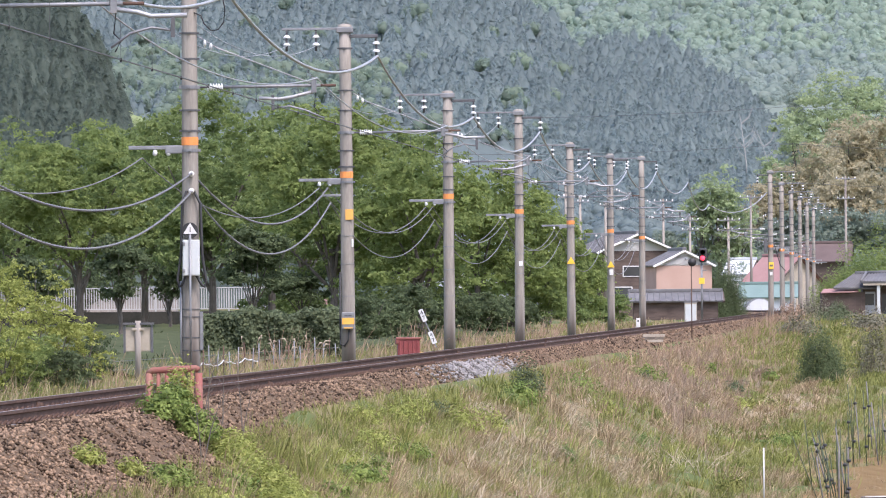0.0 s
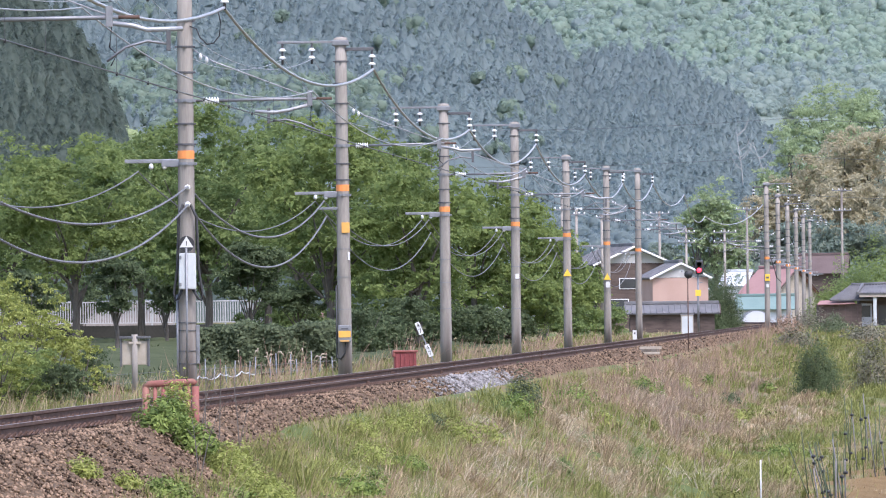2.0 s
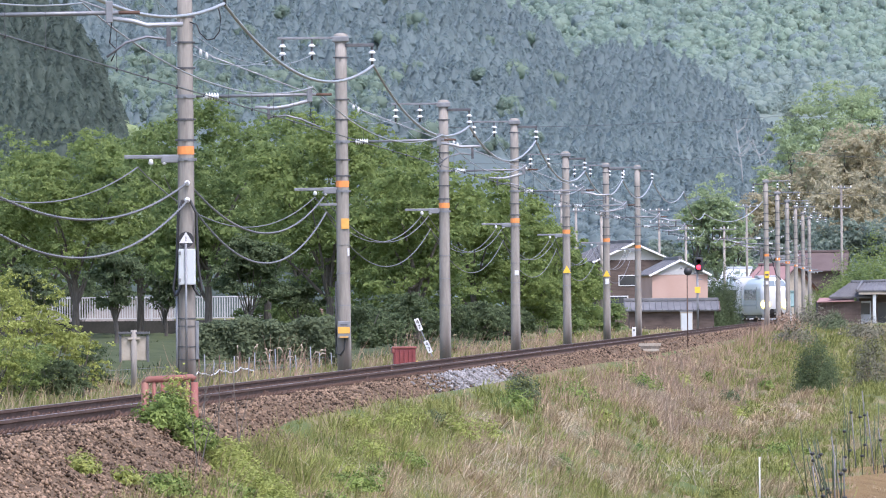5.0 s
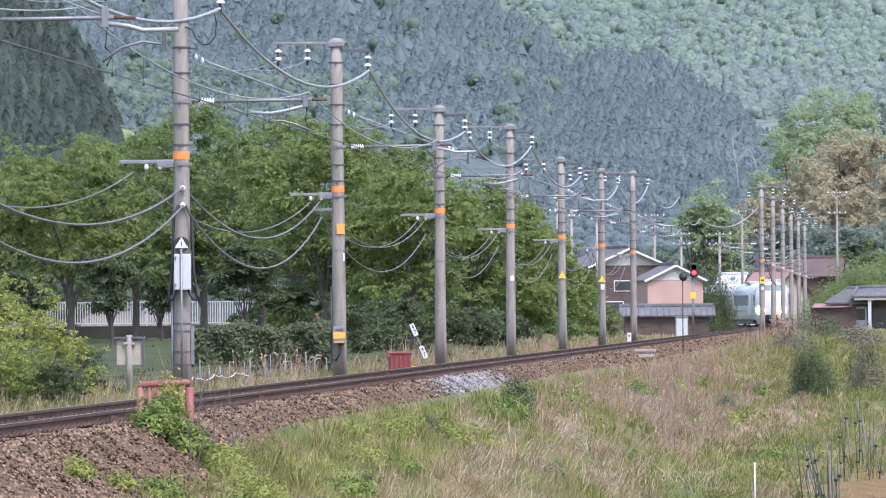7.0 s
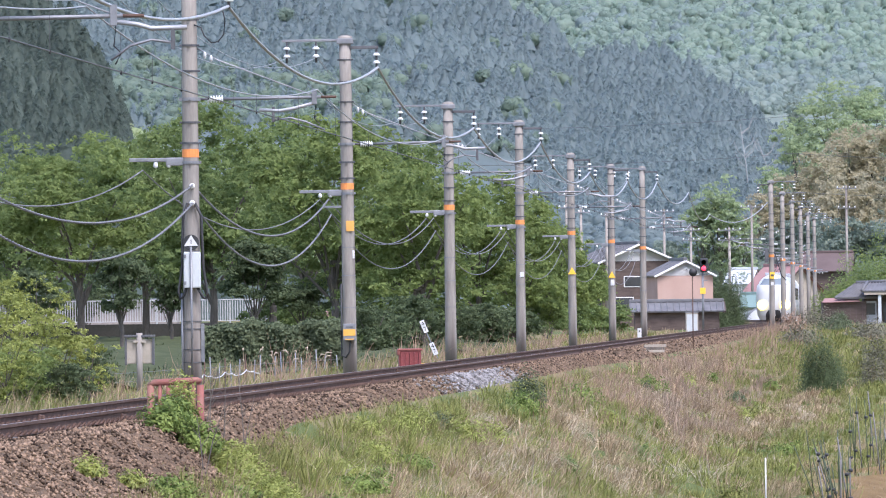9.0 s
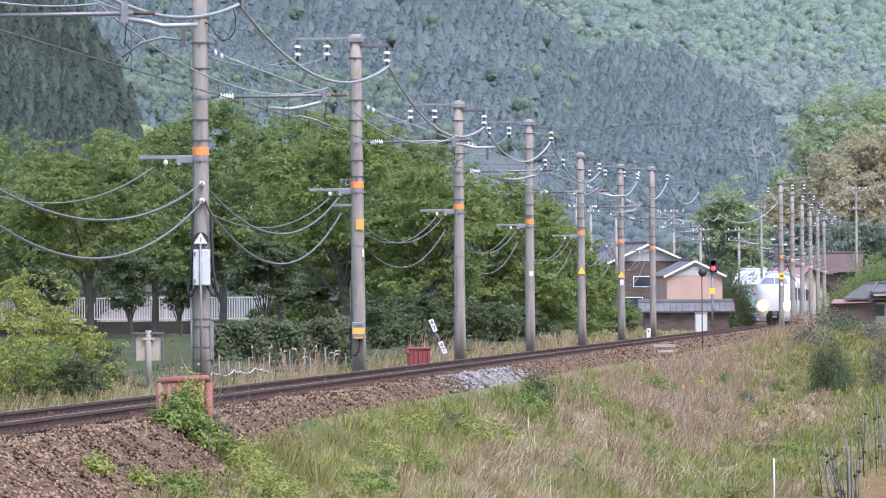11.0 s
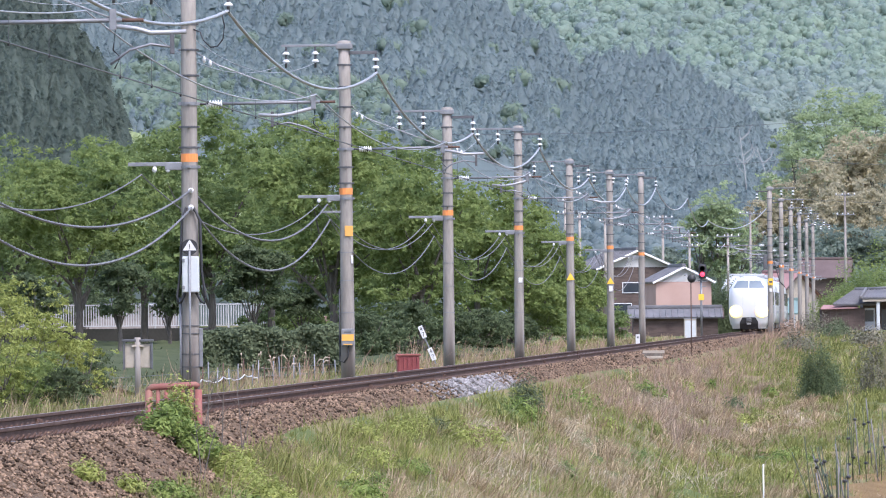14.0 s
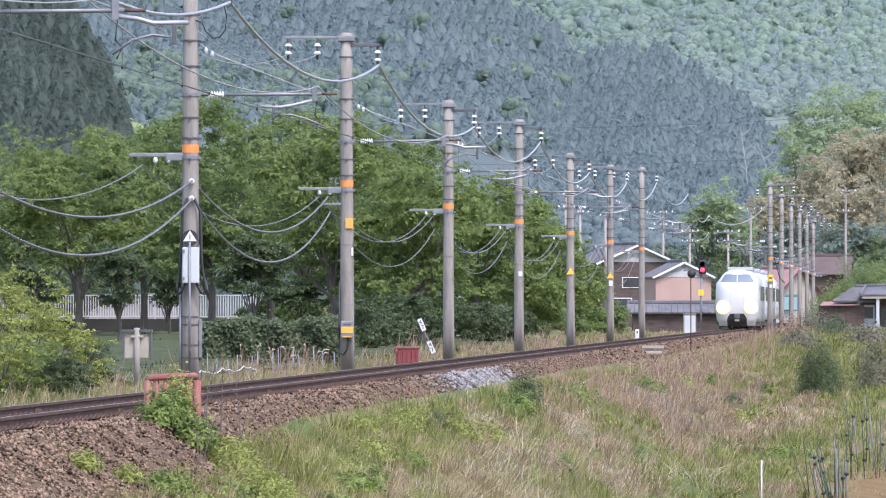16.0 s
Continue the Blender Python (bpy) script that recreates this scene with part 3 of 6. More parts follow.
def wood(name, surface, arange, srange, n, kind, h, w, mat, label, seed, tufts=30, tuft=0.5, lobes=7):
    rng = np.random.default_rng(seed)
    k = np.arange(n)
    a = arange[0] + (arange[1] - arange[0]) * ((k * 0.7548777 + rng.normal(0, 0.004, n)) % 1)
    s = srange[0] + (srange[1] - srange[0]) * ((k * 0.5698403 + rng.normal(0, 0.006, n)) % 1)
    c = surface(a, s)
    sink = 0.5 if kind == "cone" else 0.3
    hh, ww = h * rng.uniform(0.65, 1.3, n), w * rng.uniform(0.65, 1.3, n)
    c[:, 2] -= sink * hh
    if kind == "cone":
        ob = solids(name, conifers(rng, c, hh, ww), CONE, mat, smooth=True)
        sp = ww
    else:
        lob = crowns(rng, c, hh, ww, lobes)
        ob = solids(name, lob, ICO_F, mat, smooth=True)
        cen = lob.mean(1)
        k = rng.integers(0, len(cen), n * tufts)
        out = rng.normal(0, 1, (n * tufts, 3))
        out[:, 2] = np.abs(out[:, 2]) - 0.3
        out /= np.linalg.norm(out, axis=1)[:, None]
        r = np.linalg.norm(lob[:, 0] - cen, axis=1)
        p = cen[k] + out * (r[k] * rng.uniform(0.92, 1.28, n * tufts))[:, None]
        off = rng.normal(0, 1, (len(p), 3, 3))
        off -= 0.7 * (off * out[:, None]).sum(2)[..., None] * out[:, None]
        tuft_v = p[:, None] + off * tuft
        tagged(ob, label, "forest", kind="stuff")
        tagged(solids(name, tuft_v, [(0, 1, 2)], mat), label, "forest", kind="stuff")
        return
    tagged(ob, label, "forest", kind="stuff")
    tagged(solids(name, blades(rng, c, tuft, tufts, sp, hh * 0.95), [(0, 1, 2)], mat), label, "forest", kind="stuff")


# Distance haze sits in the foliage colours of these two hills.
far = hillside("hill_far", [(5, 42), (20, 48), (60, 50), (90, 50)], 8, 3400, 4300, "distant wooded hill with haze in its pale green colour", M_mixed)
wood("distant_woodland", far, (10, 66), (0.4, 1), 1350, "round", 2.4, 6.2, M_mixed, "fresh green woodland paled for haze on the distant hill", 1, 200, 0.75, 5)
wood("distant_woodland", far, (10, 66), (0.4, 1), 240, "round", 1.8, 6.5, M_fardark, "woodland patches tinted grey-green for haze on the distant hill", 11, 200, 0.75, 5)
wood("distant_cedars", far, (10, 66), (0.45, 1), 200, "cone", 13, 4.6, M_fardark, "conifers tinted blue-grey for haze among the distant woodland", 12, 160, 0.6)
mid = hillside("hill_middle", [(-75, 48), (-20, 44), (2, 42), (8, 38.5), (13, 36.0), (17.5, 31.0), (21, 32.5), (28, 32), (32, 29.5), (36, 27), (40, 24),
                               (43, 20), (47, 15), (52, 8), (60, 4)], 2, 1500, 2600, "hill covered with cedar forest tinted blue-green for haze", M_cedar)
wood("cedar_forest", mid, (-62, 12), (0.46, 1), 1300, "cone", 12.5, 5.0, M_cedar, "dense cedar forest tinted blue-green for haze on the hill", 2, 220, 0.40)
wood("cedar_forest", mid, (12, 48), (0.22, 1), 950, "cone", 12.5, 5.0, M_cedar, "dense cedar forest tinted blue-green for haze on the hill", 21, 220, 0.40)
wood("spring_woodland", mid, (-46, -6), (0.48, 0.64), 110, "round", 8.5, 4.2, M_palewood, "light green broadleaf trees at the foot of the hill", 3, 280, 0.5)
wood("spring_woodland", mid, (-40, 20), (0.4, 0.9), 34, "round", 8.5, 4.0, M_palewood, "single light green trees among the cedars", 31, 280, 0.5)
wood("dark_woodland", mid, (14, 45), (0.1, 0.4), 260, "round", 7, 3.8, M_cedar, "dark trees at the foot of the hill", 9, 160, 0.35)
dark = hillside("hill_left", [(-80, 52), (-56, 42), (-47, 38), (-43, 31), (-41, 26), (-39, 21.5), (-36, 20), (-30, 17), (-20, 12), (-10, 7), (0, 3)], 0, 760, 1050,
                "dark wooded hillside behind the trees", M_cedarnear)
wood("dark_cedar_wood", dark, (-62, -40), (0.35, 1), 260, "cone", 8.5, 2.8, M_cedarnear, "dark cedar wood on the near hillside", 4, 600, 0.16)
wood("hillside_scrub", dark, (-41, -8), (0.4, 0.95), 150, "round", 3.6, 2.0, M_foot, "light scrub and broadleaf trees on the hillside", 5, 420, 0.2)
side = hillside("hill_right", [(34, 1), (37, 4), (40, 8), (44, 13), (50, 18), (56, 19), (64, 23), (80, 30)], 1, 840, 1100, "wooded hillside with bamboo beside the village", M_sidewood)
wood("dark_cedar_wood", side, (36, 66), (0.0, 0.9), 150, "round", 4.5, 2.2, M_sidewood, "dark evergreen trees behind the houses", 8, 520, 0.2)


# ---- trees and bushes ----
def broad_tree(name, at, h, w, leaves, leaf, mat, label, seed, trunk_r=0.22, low=0.25, lobes=46, category="tree", fork=4, bark=None, droop=0.35):
    """Trunk, forking limbs, and sprays of leaves on the lobes of several sub-crowns."""
    rng = np.random.default_rng(seed)
    root = thing(name, at, 0, label, category)
    bark = bark or M_bark
    out = ([], [])
    tube([(0, 0, -0.3), (0.05, 0, h * 0.18), (-0.04, 0.05, h * 0.36)], [trunk_r * 1.25, trunk_r, trunk_r * 0.8], 9, out=out)
    obj("trunk", out[0], out[1], bark, root, "grey trunk")
    half = h * (1 - low) / 2
    subs = 9
    a = np.arange(subs) * 2.4 + rng.uniform(0, 6.28)
    q = np.linspace(-0.75, 0.8, subs) + rng.normal(0, 0.08, subs)
    reach = np.sqrt(np.clip(1 - q * q, 0, 1)) * rng.uniform(0.45, 0.75, subs)
    sub = np.stack([reach * np.cos(a) * w, reach * np.sin(a) * w, h * low + half * (1 + 0.72 * q)], -1)
    size = np.stack([w * rng.uniform(0.34, 0.5, subs), w * rng.uniform(0.34, 0.5, subs), half * rng.uniform(0.26, 0.40, subs)], -1)
    for c in sub[:fork * 2]:
        s = rng.uniform(0.14, 0.34) * h
        m = Vector((c[0] * 0.5, c[1] * 0.5, s + (c[2] - s) * 0.6))
        tube([(0, 0, s), m, Vector(c) + Vector((0, 0, 0.2))], [trunk_r * 0.55, trunk_r * 0.32, trunk_r * 0.1], 6, out=(limb := ([], [])))
        obj("limb", limb[0], limb[1], bark, root)
    pick = rng.integers(0, subs, lobes)
    o = rng.normal(0, 1, (lobes, 3))
    o /= np.linalg.norm(o, axis=1)[:, None]
    cen = sub[pick] + o * size[pick] * rng.uniform(0.5, 1.0, (lobes, 1))
    r = w * rng.uniform(0.13, 0.26, lobes)
    # sprays: short leafy twigs that leave a lobe outwards and droop
    per = 14
    n = leaves // per
    k = rng.integers(0, lobes, n)
    nrm = rng.normal(0, 1, (n, 3))
    nrm[:, 2] = np.abs(nrm[:, 2]) - 0.35
    nrm /= np.linalg.norm(nrm, axis=1)[:, None]
    start = cen[k] + nrm * (r[k] * rng.uniform(0.55, 0.95, n))[:, None] * np.array([1.15, 1.15, 0.7])
    dirn = nrm * np.array([1, 1, 0.45])
    dirn /= np.linalg.norm(dirn, axis=1)[:, None]
    twig = leaf * rng.uniform(2.5, 6.0, n)
    along = rng.uniform(0, 1, (n, per))
    p = start[:, None] + dirn[:, None] * (twig[:, None] * along)[..., None]
    p[..., 2] -= droop * twig[:, None] * along ** 2
    p = (p + rng.normal(0, leaf * 0.9, (n, per, 3)) * np.array([1, 1, 0.5])).reshape(-1, 3)
    up = np.repeat(nrm * 0.5, per, 0) + np.array([0, 0, 0.55])
    quads("crown", sheet(rng, p, up, leaf, leaf * 0.55, 0.55), mat, root)
    return root


def gz(x, d):
    u = x - float(line_x(d))
    z = float(ground_z(u, d))
    return max(z, float(ballast_z(u, d))) if abs(u) < 2.6 else z


def tree_at(px, d, *args, **kw):
    x = (px - 784) / 14 * d / 1000
    return broad_tree(kw.pop("name", "cherry_tree"), (x, d, gz(x, d)), *args, **kw)


CH = "spreading broadleaf tree with dense fresh green leaves"
for q, (px, d, h, w, leaves, low) in enumerate([
        (15, 395, 10.6, 4.6, 19000, 0.16), (140, 376, 9.8, 4.2, 19000, 0.20), (255, 388, 10.6, 4.2, 20000, 0.20), (375, 362, 11.0, 4.4, 22000, 0.18),
        (480, 385, 11.2, 4.6, 20000, 0.16), (590, 352, 10.5, 4.4, 23000, 0.14), (690, 372, 10.6, 4.0, 22000, 0.06), (745, 345, 8.8, 3.2, 18000, 0.03),
        (845, 395, 8.7, 3.4, 18000, 0.03), (915, 430, 8.3, 3.0, 15000, 0.03), (970, 460, 7.2, 2.6, 12000, 0.03), (1025, 490, 5.4, 2.2, 9000, 0.0), (-80, 385, 10.0, 4.6, 9000, 0.15),
        (330, 420, 11.6, 4.4, 11000, 0.1), (90, 425, 10.6, 4.4, 11000, 0.1), (540, 410, 11.8, 4.4, 11000, 0.1), (800, 420, 9.6, 3.2, 9000, 0.1)]):
    tree_at(px, d, h, w, leaves, 0.112, M_leafpale if q in (1, 5, 7, 8, 9, 10, 11) else M_leaf, CH, 20 + q, low=low, lobes=84, trunk_r=0.17)
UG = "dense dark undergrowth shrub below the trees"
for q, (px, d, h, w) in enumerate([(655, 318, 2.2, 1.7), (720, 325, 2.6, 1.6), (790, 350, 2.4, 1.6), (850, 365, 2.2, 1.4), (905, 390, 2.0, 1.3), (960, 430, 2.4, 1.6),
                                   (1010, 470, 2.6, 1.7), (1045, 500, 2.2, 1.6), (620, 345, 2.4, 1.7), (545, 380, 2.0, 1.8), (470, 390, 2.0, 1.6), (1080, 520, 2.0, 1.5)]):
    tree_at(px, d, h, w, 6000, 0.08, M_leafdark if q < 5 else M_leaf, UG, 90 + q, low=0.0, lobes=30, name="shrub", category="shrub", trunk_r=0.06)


# trees of the right-hand hillside: bearing, height of the top (thousandths), half-width, kind
def slope_tree(a, top, half, s, tall, mat, label, seed, leaves=13000, leaf=0.185, name="hillside_tree", droop=0.35, low=0.1, category="tree"):
    foot = side(np.array(float(a)), np.array(float(s)))
    d = float(foot[1])
    h = tall * d / 1000
    base = EYE + top * d / 1000 - h
    return broad_tree(name, (float(foot[0]), d, min(base, float(foot[2]))), h + max(0, base - float(foot[2])), half * d / 1000, int(min(13000, max(3500, leaves * (half / 4.6) ** 2))), leaf, mat, label, seed, low=low,
                      lobes=80, droop=droop, category=category)


GT, BT, DT = "tall fresh green broadleaf tree on the hillside", "feathery yellow-brown bamboo clump on the hillside", "dark evergreen tree on the hillside"
for q, (a, top, half, s, tall, mat, label) in enumerate([
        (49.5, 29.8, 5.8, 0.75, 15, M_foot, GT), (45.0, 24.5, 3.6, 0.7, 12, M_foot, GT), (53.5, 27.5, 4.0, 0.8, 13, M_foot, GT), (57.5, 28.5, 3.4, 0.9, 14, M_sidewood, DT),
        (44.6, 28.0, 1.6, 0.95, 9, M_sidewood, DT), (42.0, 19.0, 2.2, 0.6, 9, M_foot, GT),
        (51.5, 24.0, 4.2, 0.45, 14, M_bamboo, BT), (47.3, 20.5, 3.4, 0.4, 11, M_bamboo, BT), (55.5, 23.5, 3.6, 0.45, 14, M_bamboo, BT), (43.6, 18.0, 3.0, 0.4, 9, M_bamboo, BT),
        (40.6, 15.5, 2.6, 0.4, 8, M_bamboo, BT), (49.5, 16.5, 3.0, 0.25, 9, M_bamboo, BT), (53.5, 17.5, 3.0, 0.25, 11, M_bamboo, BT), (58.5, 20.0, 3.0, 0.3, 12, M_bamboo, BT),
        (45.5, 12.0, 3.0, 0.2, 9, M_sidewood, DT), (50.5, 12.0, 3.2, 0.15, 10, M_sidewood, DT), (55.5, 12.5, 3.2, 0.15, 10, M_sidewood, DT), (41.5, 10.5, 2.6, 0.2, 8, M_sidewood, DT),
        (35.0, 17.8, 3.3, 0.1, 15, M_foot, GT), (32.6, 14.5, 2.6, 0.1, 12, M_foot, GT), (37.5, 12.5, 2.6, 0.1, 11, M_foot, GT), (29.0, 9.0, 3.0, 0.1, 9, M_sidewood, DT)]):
    slope_tree(a, top, half, s, tall, mat, label, 300 + q, droop=0.9 if mat == M_bamboo else 0.35, low=0.02 if tall < 13 else 0.12,
               name="bamboo_clump" if mat == M_bamboo else "hillside_tree", category="bamboo" if mat == M_bamboo else "tree")
# bare pale trees at the edge of the wood
M_palebark = material("pale_bare_bark", (0.24, 0.25, 0.24), (0.34, 0.35, 0.33), 2, 0.95, 0.2, 9)
for q, (a, s0, hh, lean) in enumerate(((38.7, 0.47, 21.0, -2.0), (42.0, 0.55, 18.0, -4.5))):
    rng = np.random.default_rng(60 + q)
    foot = mid(np.array(a), np.array(s0))
    bt = thing("bare_tree", tuple(float(k) for k in foot), 0, "bare pale grey tree without leaves on the hillside", "tree")
    tube_part("trunk", [(0, 0, 0), (lean * 0.3, 0, hh * 0.5), (lean, 0, hh)], [0.22, 0.17, 0.06], M_palebark, bt, 7)
    for k in range(7):
        z = rng.uniform(0.45, 0.9)
        sgn = rng.choice([-1, 1])
        b0 = Vector((lean * z * z, 0, hh * z))
        tube_part("limb", [b0, b0 + Vector((sgn * 1.9, 0.2, 1.6)), b0 + Vector((sgn * 3.0, 0.3, 4.3))], [0.13, 0.09, 0.04], M_palebark, bt, 5)


# ---- train ----
M_body = material("white_train_paint", (0.44, 0.44, 0.43), (0.50, 0.50, 0.485), 0.6, 0.3, 0.02)
M_grey = material("grey_train_paint", (0.30, 0.31, 0.32), (0.38, 0.39, 0.40), 0.6, 0.4, 0.02)
M_glass = material("dark_window_glass", (0.02, 0.025, 0.03), (0.05, 0.06, 0.065), 0.6, 0.08, 0.0)
# Yellow emission of the oversized lamp patch imitates the headlamp's glare.
M_lamp = material("headlamp_glare_ring", (1.0, 0.78, 0.10), (1.0, 0.82, 0.16), 1, 0.3, 0, glow=2.2)
M_core = material("headlamp_core", (1.0, 0.93, 0.62), (1.0, 0.95, 0.68), 1, 0.3, 0, glow=25.0)
M_lampw = material("roof_lamp_light", (1.0, 0.97, 0.85), (1.0, 0.98, 0.9), 1, 0.3, 0, glow=10.0)
# Reflected sky put into the windscreen's base colour as a lighter grey.
M_screen = material("windscreen_sky_tint", (0.13, 0.155, 0.16), (0.20, 0.225, 0.23), 0.6, 0.06, 0.0)
HALF = 10.25


def half_width(z):
    return float(np.interp(z, [0.2, 0.5, 1.0, 2.2, 2.75, 3.3, 3.5, 3.62], [1.22, 1.34, 1.43, 1.43, 1.37, 0.98, 0.74, 0.40]))


def side_width(z):
    return float(np.interp(z, [0.2, 1.0, 2.3, 3.0, 3.3, 3.5, 3.62], [1.38, 1.43, 1.43, 1.26, 1.04, 0.8, 0.3]))


def nose_y(x, z):
    back = float(np.interp(z, [0.2, 0.5, 1.2, 2.3, 2.75, 3.3, 3.5, 3.62], [0.35, 0.15, 0.0, 0.12, 0.32, 1.30, 1.9, 2.6]))
    return -HALF + back + 1.0 * (1 - (1 - min(1, abs(x) / half_width(z)) ** 4.2) ** 0.5)


def nose_patch(name, corners, mat, parent, out=0.02, n=8, label=""):
    """A panel that follows the nose: corners are the half-planes (z, x0, x1) from bottom to top."""
    v, f = [], []
    zs = np.linspace(corners[0][0], corners[-1][0], n + 1)
    for z in zs:
        x0, x1 = (float(np.interp(z, [c[0] for c in corners], [c[q] for c in corners])) for q in (1, 2))
        for j in range(n + 1):
            x = x0 + (x1 - x0) * j / n
            v.append((x, nose_y(x, z) - out, z))
    for i in range(n):
        for j in range(n):
            a = i * (n + 1) + j
            f.append((a, a + 1, a + n + 2, a + n + 1))
    return obj(name, v, f, mat, parent, label, smooth=True)


def ellipse(x, z, rx, rz, n=12):
    return [(z + rz * math.sin(a), x - rx * math.cos(a), x + rx * math.cos(a)) for a in (math.pi * (q / n - 0.5) for q in range(n + 1))]


def train_car(lead):
    root = thing("train_car", (0, 0, 0), 0, "white limited-express train car with a rounded nose and lit headlamps" if lead else "white express train car with a dark window band", "train", "train cars")
    zs = [0.42, 0.7, 1.0, 1.6, 2.3, 2.6, 2.8, 3.05, 3.3, 3.42, 3.52, 3.58, 3.62] if lead else [0.5, 1.0, 2.0, 3.0, 3.2, 3.4, 3.55, 3.62]
    v, f = [], []
    qs = np.sin(np.linspace(-1, 1, 29) * math.pi / 2)
    for z in zs:
        row = []
        if lead:
            hw = half_width(z)
            row = [(hw * q, nose_y(hw * q, z), z) for q in qs]
            row = [(-side_width(z), HALF, z), (-side_width(z), -HALF + 4.6, z)] + row + [(side_width(z), -HALF + 4.6, z), (side_width(z), HALF, z)]
        else:
            s = side_width(z)
            row = [(-s, HALF, z), (-s, 0, z), (-s, -HALF + 0.1, z), (0, -HALF + 0.05, z), (s, -HALF + 0.1, z), (s, 0, z), (s, HALF, z)]
        v += row
    w = len(row)
    for i in range(len(zs) - 1):
        for j in range(w - 1):
            f.append((i * w + j, i * w + j + 1, (i + 1) * w + j + 1, (i + 1) * w + j))
    f.append(tuple(range(w))[::-1])
    f.append(tuple((len(zs) - 1) * w + j for j in range(w)))
    for i in range(len(zs) - 1):
        f.append((i * w + w - 1, i * w, (i + 1) * w, (i + 1) * w + w - 1))
    obj("body", v, f, M_body, root, smooth=True)
    for s in (-1, 1):
        for k in range(8):
            y = -HALF + 5.2 + k * 1.85
            part("side_window", box_bm(0.03, 1.62, 0.9, (s * 1.435, y, 1.70), 0.008), M_glass, root)
        part("side_stripe", box_bm(0.02, 15.2, 0.16, (s * 1.452, 2.4, 1.15), 0.004), M_grey, root, "grey side stripe")
        part("door", box_bm(0.03, 0.75, 1.85, (s * 1.44, -HALF + 4.2 if lead else -HALF + 1.0, 0.95), 0.01), M_grey, root)
    part("underframe", box_bm(2.3, 17.5, 0.55, (0, 1.0, 0.12), 0.03), M_darksteel, root, "dark underframe equipment")
    for y in (-6.6, 7.0):
        bm = box_bm(2.0, 3.0, 0.35, (0, y, 0.25), 0.04)
        bogie = part("bogie", bm, M_darksteel, root)
        for q in (-1.05, 1.05):
            for s in (-1, 1):
                lathe("wheel", [(0.43, -0.06), (0.43, 0.05), (0.46, 0.06)], M_rust, bogie, 18, (s * 0.566, y + q, 0.43), "x")
    part("roof_unit", box_bm(1.7, 4.0, 0.22, (0, 1.5, 3.58), 0.06), M_grey, root)
    # folded current collector
    tube_part("pantograph", [(-0.7, 6, 3.7), (0, 6.6, 4.35), (0, 5.6, 4.85)], 0.03, M_darksteel, root, 6)
    part("pantograph_head", box_bm(1.7, 0.3, 0.05, (0, 5.6, 4.83), 0.01), M_darksteel, root)
    if lead:
        for s in (-1, 1):
            x0, x1 = sorted((s * 0.03, s * 1.10))
            xa, xb = sorted((s * 0.03, s * 0.80))
            nose_patch("windscreen", [(2.84, x0, x1), (3.32, xa, xb)], M_screen, root, label="windscreen half with the sky's reflection in its grey colour")
            # Patch larger than the lamp: its yellow rim stands in for glare.
            lamp = nose_patch("headlamp", ellipse(s * 0.93, 1.30, 0.43, 0.40), M_lamp, root, 0.06, 12, label="yellow headlamp patch enlarged to take in its glare")
            nose_patch("lamp_core", ellipse(s * 0.93, 1.30, 0.27, 0.24), M_core, lamp, 0.09, 12, label="bright white lamp core")
            x0, x1 = sorted((s * 0.66, s * 1.18))
            xa, xb = sorted((s * 0.55, s * 1.30))
            nose_patch("skirt", [(0.18, x0, x1), (0.78, xa, xb)], M_body, root, 0.03, label="white nose skirt")
            x0, x1 = sorted((s * 0.415, s * 0.43))
            nose_patch("panel_joint", [(1.0, x0, x1), (2.7, x0, x1)], M_grey, root, 0.012, label="thin panel joint")
        nose_patch("coupler_recess", [(0.16, -0.62, 0.62), (0.60, -0.66, 0.66), (0.92, -0.45, 0.45)], M_black, root, 0.04, label="dark coupler recess")
        part("coupler", box_bm(0.34, 0.6, 0.26, (0, -HALF - 0.15, 0.62), 0.05), M_darksteel, root)
        part("marker_plate", box_bm(0.3, 0.02, 0.12, (0, -HALF - 0.02, 0.45), 0.004), M_white, root)
        nose_patch("roof_lamp", [(3.38, -0.34, 0.34), (3.54, -0.30, 0.30)], M_lampw, root, 0.06, label="bright lamp above the windscreen")
    root.scale = (1, 1, 1.075)
    return root


cars = [train_car(q == 0) for q in range(4)]


def car_pose(q, t):
    d = 519 + 18.4 * (16 - t) + HALF + 20.9 * q
    x0, x1 = float(track_x(d - 7)), float(track_x(d + 7))
    return pose((x0 + x1) / 2, d, 0.0, 0, 0, -math.degrees(math.atan2(x1 - x0, 14)))


def motions():
    for q, car in enumerate(cars):
        walk(car, [(t / 2, car_pose(q, t / 2)) for t in range(33)])


# ---- buildings ----
M_tile = material("grey_roof_tiles", (0.075, 0.075, 0.077), (0.155, 0.152, 0.152), 1.2, 0.7, 0.4, 10)
M_pink = material("pink_render", (0.37, 0.25, 0.20), (0.44, 0.31, 0.25), 0.8, 0.85, 0.1, 12)
M_plaster = material("white_plaster", (0.66, 0.65, 0.62), (0.76, 0.75, 0.72), 0.8, 0.85, 0.1, 12)
M_wood = material("dark_weathered_timber", (0.055, 0.042, 0.036), (0.13, 0.10, 0.085), 1.2, 0.85, 0.3, 12, stretch=(1, 1, 4))
# Red and green roof colours greyed to imitate haze over the village.
M_redroof = material("red_metal_roof", (0.25, 0.145, 0.135), (0.32, 0.20, 0.185), 0.5, 0.9, 0.1, 8)
M_greenroof = material("green_metal_roof", (0.125, 0.185, 0.17), (0.17, 0.235, 0.215), 0.5, 0.9, 0.1, 8)
